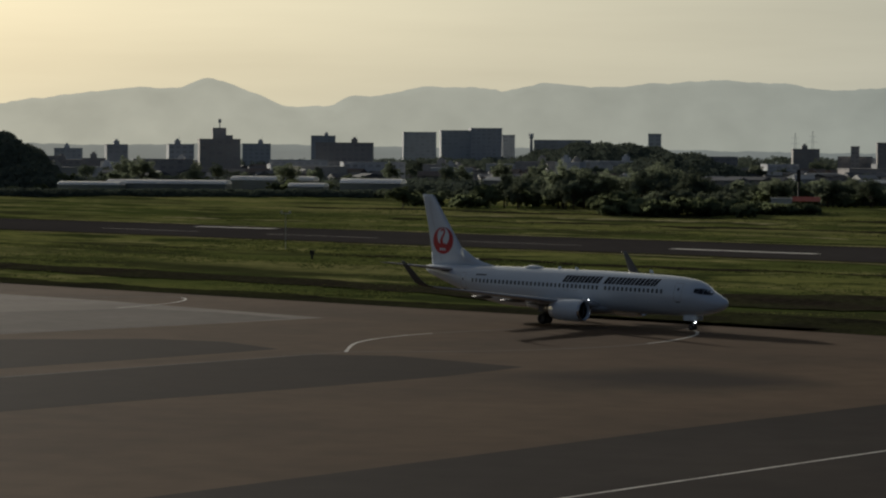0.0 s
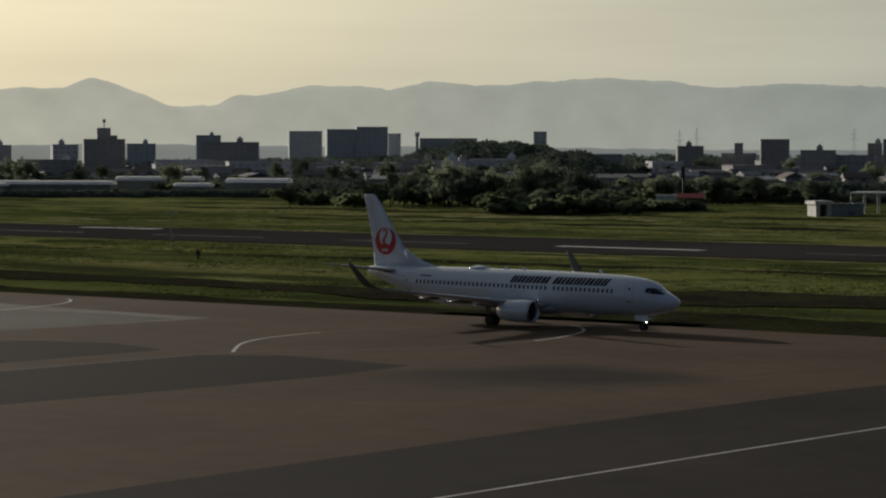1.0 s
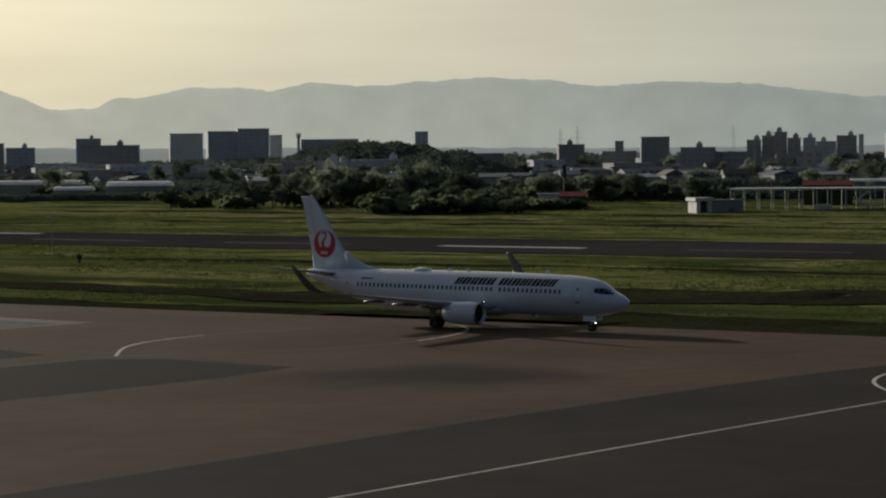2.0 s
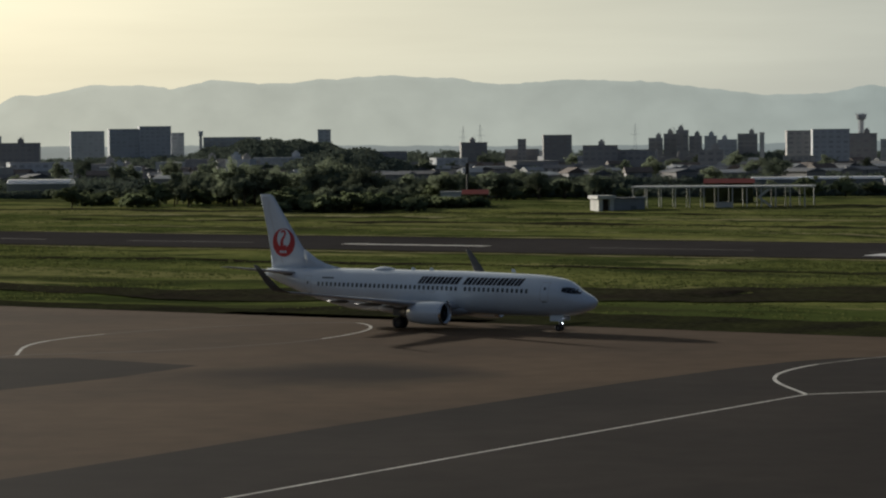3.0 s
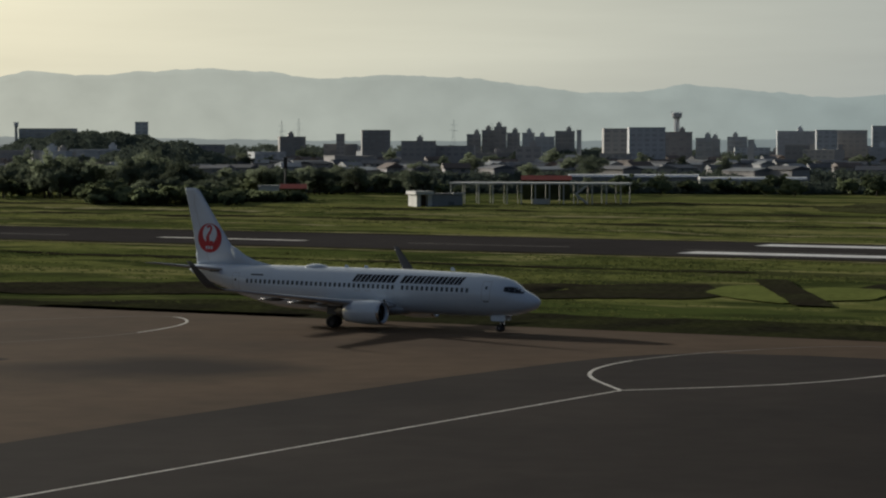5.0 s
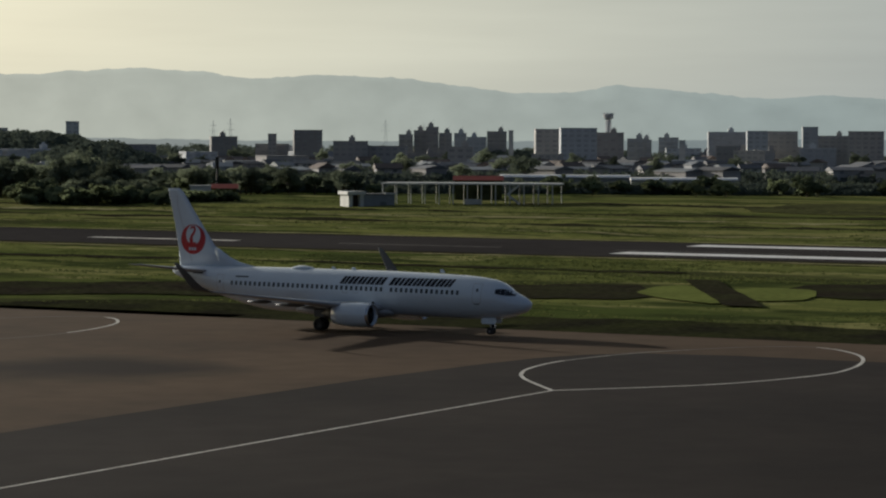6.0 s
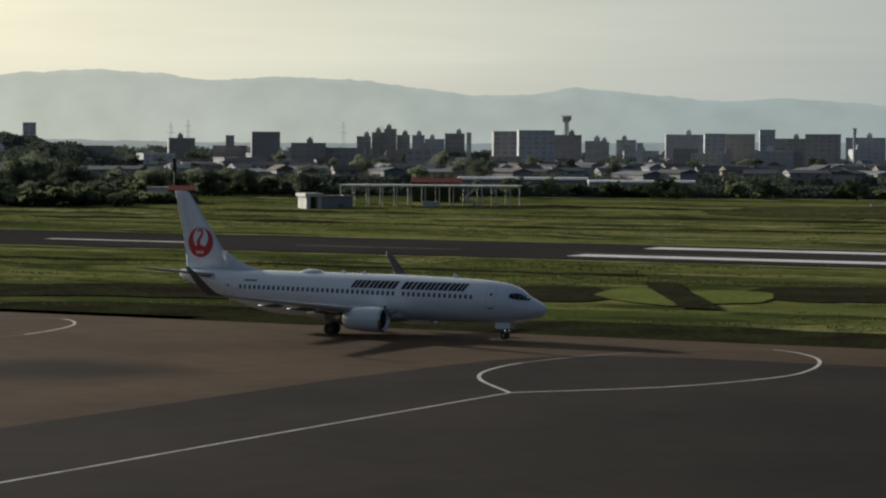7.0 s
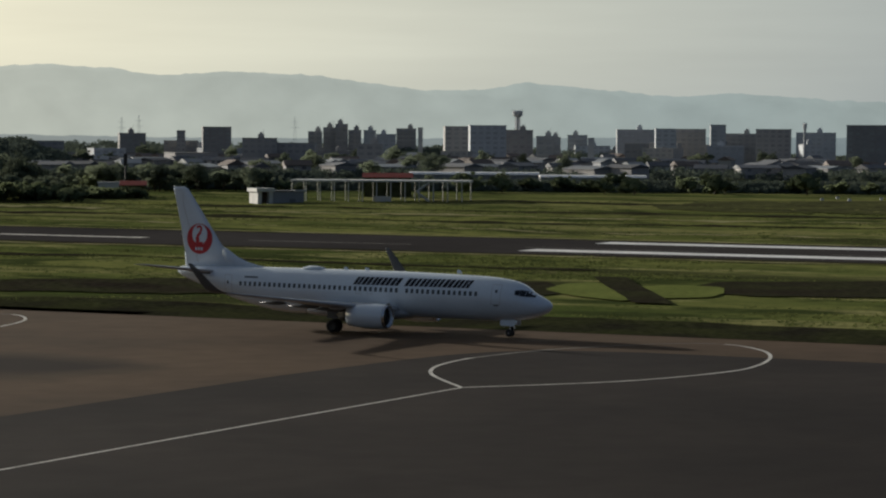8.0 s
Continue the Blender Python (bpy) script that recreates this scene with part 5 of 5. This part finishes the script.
def tree(height, spread, seed, material=None):
    rnd = random.Random(seed)
    t = new("tree")
    bm = bmesh.new()
    tube(bm, (0, 0, -0.4), (0.2, 0.1, height * 0.45), height * 0.028, height * 0.018, 7)
    tips = []
    for i in range(9):
        a = 2 * math.pi * i / 9 + rnd.uniform(-0.4, 0.4)
        z0 = height * rnd.uniform(0.2, 0.45)
        e = Vector((math.cos(a) * spread * rnd.uniform(0.35, 0.8), math.sin(a) * spread * rnd.uniform(0.35, 0.8), height * rnd.uniform(0.4, 0.85)))
        tube(bm, (0.1, 0.05, z0), e, height * 0.011, height * 0.004, 5)
        tips.append(e)
    tips += [Vector((rnd.uniform(-0.2, 0.2) * spread, rnd.uniform(-0.2, 0.2) * spread, height * z)) for z in (0.6, 0.78, 0.9)]
    part("trunk", bm, BARK, t)
    green = Foliage()
    core = Vector((0, 0, height * 0.5))
    for e in tips:
        green.clump(e, spread * rnd.uniform(0.28, 0.46), 170, 0.27, rnd, core=core, even=0.9)
        for j in range(3):
            q = e + Vector((rnd.gauss(0, 1), rnd.gauss(0, 1), rnd.gauss(0, 0.7))) * spread * 0.28
            green.clump(q, spread * 0.2, 60, 0.23, rnd, core=core, even=0.9)
    crown = new("crown", green.mesh("crown", material or LEAF))
    crown.parent = t
    return t


trees = []
for h, sp, seed in ((11, 4.6, 1), (9, 4.2, 2), (12.5, 5.2, 3), (7.5, 4.0, 4), (10, 5.6, 5)):
    t = tree(h, sp, seed)
    tagged(t, "dark broad-leaved tree at the airfield edge", "tree", "trees at the airfield edge", "thing")
    trees.append(t)
shrubs = []
for h, sp, seed in ((3.4, 2.6, 21), (4.6, 3.2, 22), (2.6, 2.8, 23)):
    t = tree(h, sp, seed, BUSH)
    t.name = "bush"
    tagged(t, "dense dark green bush", "bush", "bushes at the airfield edge", "thing")
    shrubs.append(t)
rng = random.Random(5)
spots = []
for i in range(46):  # wood in front of the town
    a = rng.uniform(-10.6, -5.4)
    far = rng.uniform(725, 800) + (20 if a < -8.5 else 0)
    spots.append((a, far, rng.choice((0, 0, 2, 4, 1)), rng.uniform(0.8, 1.1)))
for i in range(22):
    spots.append((rng.uniform(-7.6, -5.0), rng.uniform(690, 720), rng.choice((1, 3, 3)), rng.uniform(0.55, 0.8)))
for i in range(24):
    spots.append((rng.uniform(-13.0, -10.3), rng.uniform(860, 910), rng.choice((1, 3, 3)), rng.uniform(0.3, 0.5)))
for i in range(44):  # belt behind the hut and the canopy
    spots.append((rng.uniform(-5.2, 0.8), rng.uniform(800, 860), rng.choice((1, 3, 3, 4)), rng.uniform(0.6, 0.9)))
for i in range(24):
    spots.append((rng.uniform(0.5, 15.5), rng.uniform(860, 940), rng.choice((1, 3)), rng.uniform(0.3, 0.6)))
for i in range(26):
    spots.append((rng.uniform(-22.5, -13), rng.uniform(1080, 1150), rng.choice((1, 3)), rng.uniform(0.6, 0.9)))
for i in range(90):  # between the houses
    spots.append((rng.uniform(-22.5, 15.5), rng.uniform(1050, 1750), rng.choice((0, 1, 2, 4)), rng.uniform(0.7, 1.1)))
used = set()
for a, far, k, s in spots:
    x, y = math.sin(radians(a)) * far, math.cos(radians(a)) * far
    m = pose(x, y, 0, 0, 0, rng.uniform(0, 360))
    if k not in used and s:
        used.add(k)
        trees[k].matrix_basis = m @ Matrix.Scale(s, 4)
    else:
        c = copy_thing(trees[k], m)
        c.scale = (s * rng.uniform(0.9, 1.15), s * rng.uniform(0.9, 1.15), s)
used = set()
for i in range(124):
    pick = rng.random()
    if i >= 110:
        a, far = rng.uniform(-4.7, -3.0), rng.uniform(694, 708)
    elif pick < 0.35:
        a, far = rng.uniform(-7.8, -4.6), rng.uniform(668, 700)
    elif pick < 0.5:
        a, far = rng.uniform(-12.5, -8), rng.uniform(740, 800)
    elif pick < 0.8:
        a, far = rng.uniform(-4, 15.5), rng.uniform(790, 840)
    else:
        a, far = rng.uniform(-22, -12), rng.uniform(1000, 1080)
    k = rng.randrange(3) if i < 110 else 2
    m = pose(math.sin(radians(a)) * far, math.cos(radians(a)) * far, 0, 0, 0, rng.uniform(0, 360))
    if k not in used:
        used.add(k)
        shrubs[k].matrix_basis = m
    else:
        c = copy_thing(shrubs[k], m)
        s = rng.uniform(0.7, 1.3)
        c.scale = (s * 1.3, s * 1.2, s)


def wooded_hill(name, a0, a1, far, height, depth, label, seed, count=2600, small=1.0, even=False):
    """A hill clad in many small tree crowns."""
    rnd = random.Random(seed)
    verts, faces = [], []
    mid, half = (a0 + a1) / 2, (a1 - a0) / 2

    def lift(a, d):
        u = (a - mid) / half
        return height * max(0, 1 - abs(u) ** (20 if even else 1.8)) * max(0, 1 - (d / depth) ** 2) * (0.88 + 0.2 * noise.noise((a * 2.2, d * 0.01, seed)))
    k = 60
    grid = []
    for i in range(k + 1):
        a = a0 + (a1 - a0) * i / k
        row = []
        for j in range(9):
            d = depth * (j / 4 - 1)
            x, y = math.sin(radians(a)) * (far + d), math.cos(radians(a)) * (far + d)
            verts.append((x, y, lift(a, d) - 0.5))
            row.append(len(verts) - 1)
        grid.append(row)
    for p, q in zip(grid, grid[1:]):
        for j in range(8):
            faces.append((p[j], q[j], q[j + 1], p[j + 1]))
    green = Foliage()
    green.verts, green.faces = verts, faces
    green.normals = [(0, 0, 1)] * len(verts)
    for i in range(count):
        a, d = rnd.uniform(a0, a1), rnd.uniform(-depth, depth * 0.2)
        x, y, z = math.sin(radians(a)) * (far + d), math.cos(radians(a)) * (far + d), lift(a, d)
        r = rnd.uniform(1.4, 3.4) * small
        green.clump((x, y, z + r * 0.4), r, 34, r * 0.29, rnd, 1.0, even=0.9)
    tagged(new(name, green.mesh(name, FOREST)), label, "woods", kind="stuff")


wooded_hill("woods_west", -25, -20.0, 1150, 31, 120, "steep hill covered in dark woods", 3)
wooded_hill("woods_middle", -10.6, -4.9, 1800, 23.5, 120, "low wooded hill behind the town roofs", 4)
wooded_hill("woods_near", -7.9, -4.4, 1300, 15.5, 90, "dark clump of tall woods in the town", 5, 1800)
wooded_hill("woods_town", -23, 16, 2050, 12, 150, "band of hazy trees between town roofs", 6, 3600)
wooded_hill("woods_belt", -23, 16, 1130, 2.6, 40, "belt of dark trees at the edge of the town", 8, 2200, 0.75, True)
wooded_hill("hedge_north", 0.3, 16.5, 835, 2.6, 12, "long low dark hedge at the airfield edge", 12, 2600, 0.45, True)
wooded_hill("hedge_west", -23.5, -9.6, 915, 2.0, 9, "low dark hedge in front of the greenhouses", 14, 2200, 0.34, True)
wooded_hill("hedge_middle", -5.4, 1.2, 850, 5.0, 16, "tall dark hedge behind the service hut", 13, 1500, 0.6, True)


def weeds():
    """Tussocks and taller weeds that break up the meadow."""
    rnd = random.Random(9)
    verts, faces = [], []
    for i in range(80000):
        if i % 2:
            s, n = rnd.uniform(-345, 45), rnd.uniform(206, 340)
        else:
            s, n = rnd.uniform(-480, 60), rnd.uniform(394, 640)
        dense = noise.noise((s * 0.018, n * 0.05, 2)) + 0.6 * noise.noise((s * 0.07, n * 0.16, 6)) + 0.4 * noise.noise((s * 0.2, n * 0.4, 3))
        if dense < -0.05 or abs(s + 90.2 + 0.5 * (n - 243)) < 3 and 242 < n < 287:
            continue
        p, z0 = field(s, n), height_at(s, n)
        if -62 < p.x < 130 and 266 < p.y < 300 or n < (221 if s > -150 else 214):
            continue
        h = rnd.uniform(0.05, 0.22) * (0.6 + dense)
        for j in range(3):
            a, w = rnd.uniform(0, 6.3), rnd.uniform(0.2, 0.5)
            dx, dy = math.cos(a) * w, math.sin(a) * w
            ox, oy = p.x + rnd.uniform(-0.6, 0.6), p.y + rnd.uniform(-0.6, 0.6)
            o = len(verts)
            verts.extend(((ox - dx, oy - dy, z0 - 0.1), (ox + dx, oy + dy, z0 - 0.1), (ox + rnd.uniform(-0.2, 0.2), oy + dy * 0.3, z0 + h)))
            faces.append((o, o + 1, o + 2))
    me = bpy.data.meshes.new("grass_tufts")
    me.from_pydata(verts, [], faces)
    me.materials.append(BLADES)
    me.update()
    tagged(new("grass_tufts", me), "tufts of taller weeds in the airfield meadow", "grass", kind="stuff")


weeds()

# ---- movement ----
TAXI = [(0.0, -20.48, 235.97, 118.76), (0.5, -17.30, 234.33, 118.78), (1.0, -14.07, 232.67, 118.81), (1.5, -10.90, 231.05, 118.80), (3.0, -1.78, 226.32, 118.94), (3.5, 1.15, 224.76, 119.0),
        (4.0, 3.95, 223.17, 119.07), (4.5, 6.67, 221.58, 119.18), (6.0, 14.42, 217.01, 119.45), (6.5, 16.77, 215.57, 119.55), (7.0, 19.13, 214.15, 119.67), (7.5, 21.37, 212.83, 119.77), (8.0, 23.54, 211.58, 119.86)]


def motions():
    walk(airliner, [(t, pose(x, y, 0.008, 0, 0, 90 - h)) for t, x, y, h in TAXI])
    times = [r[0] for r in TAXI]
    run = [0.0]
    for a, b in zip(TAXI, TAXI[1:]):
        run.append(run[-1] + math.hypot(b[1] - a[1], b[2] - a[2]))
    for ob, radius in WHEELS:
        x, y, z = ob.location
        rows = []
        for i in range(0, 241, 2):
            t = i / 30
            rows.append((t, pose(x, y, z, 0, math.degrees(float(np.interp(t, times, run)) / radius), 0)))
        walk(ob, rows)


motions()
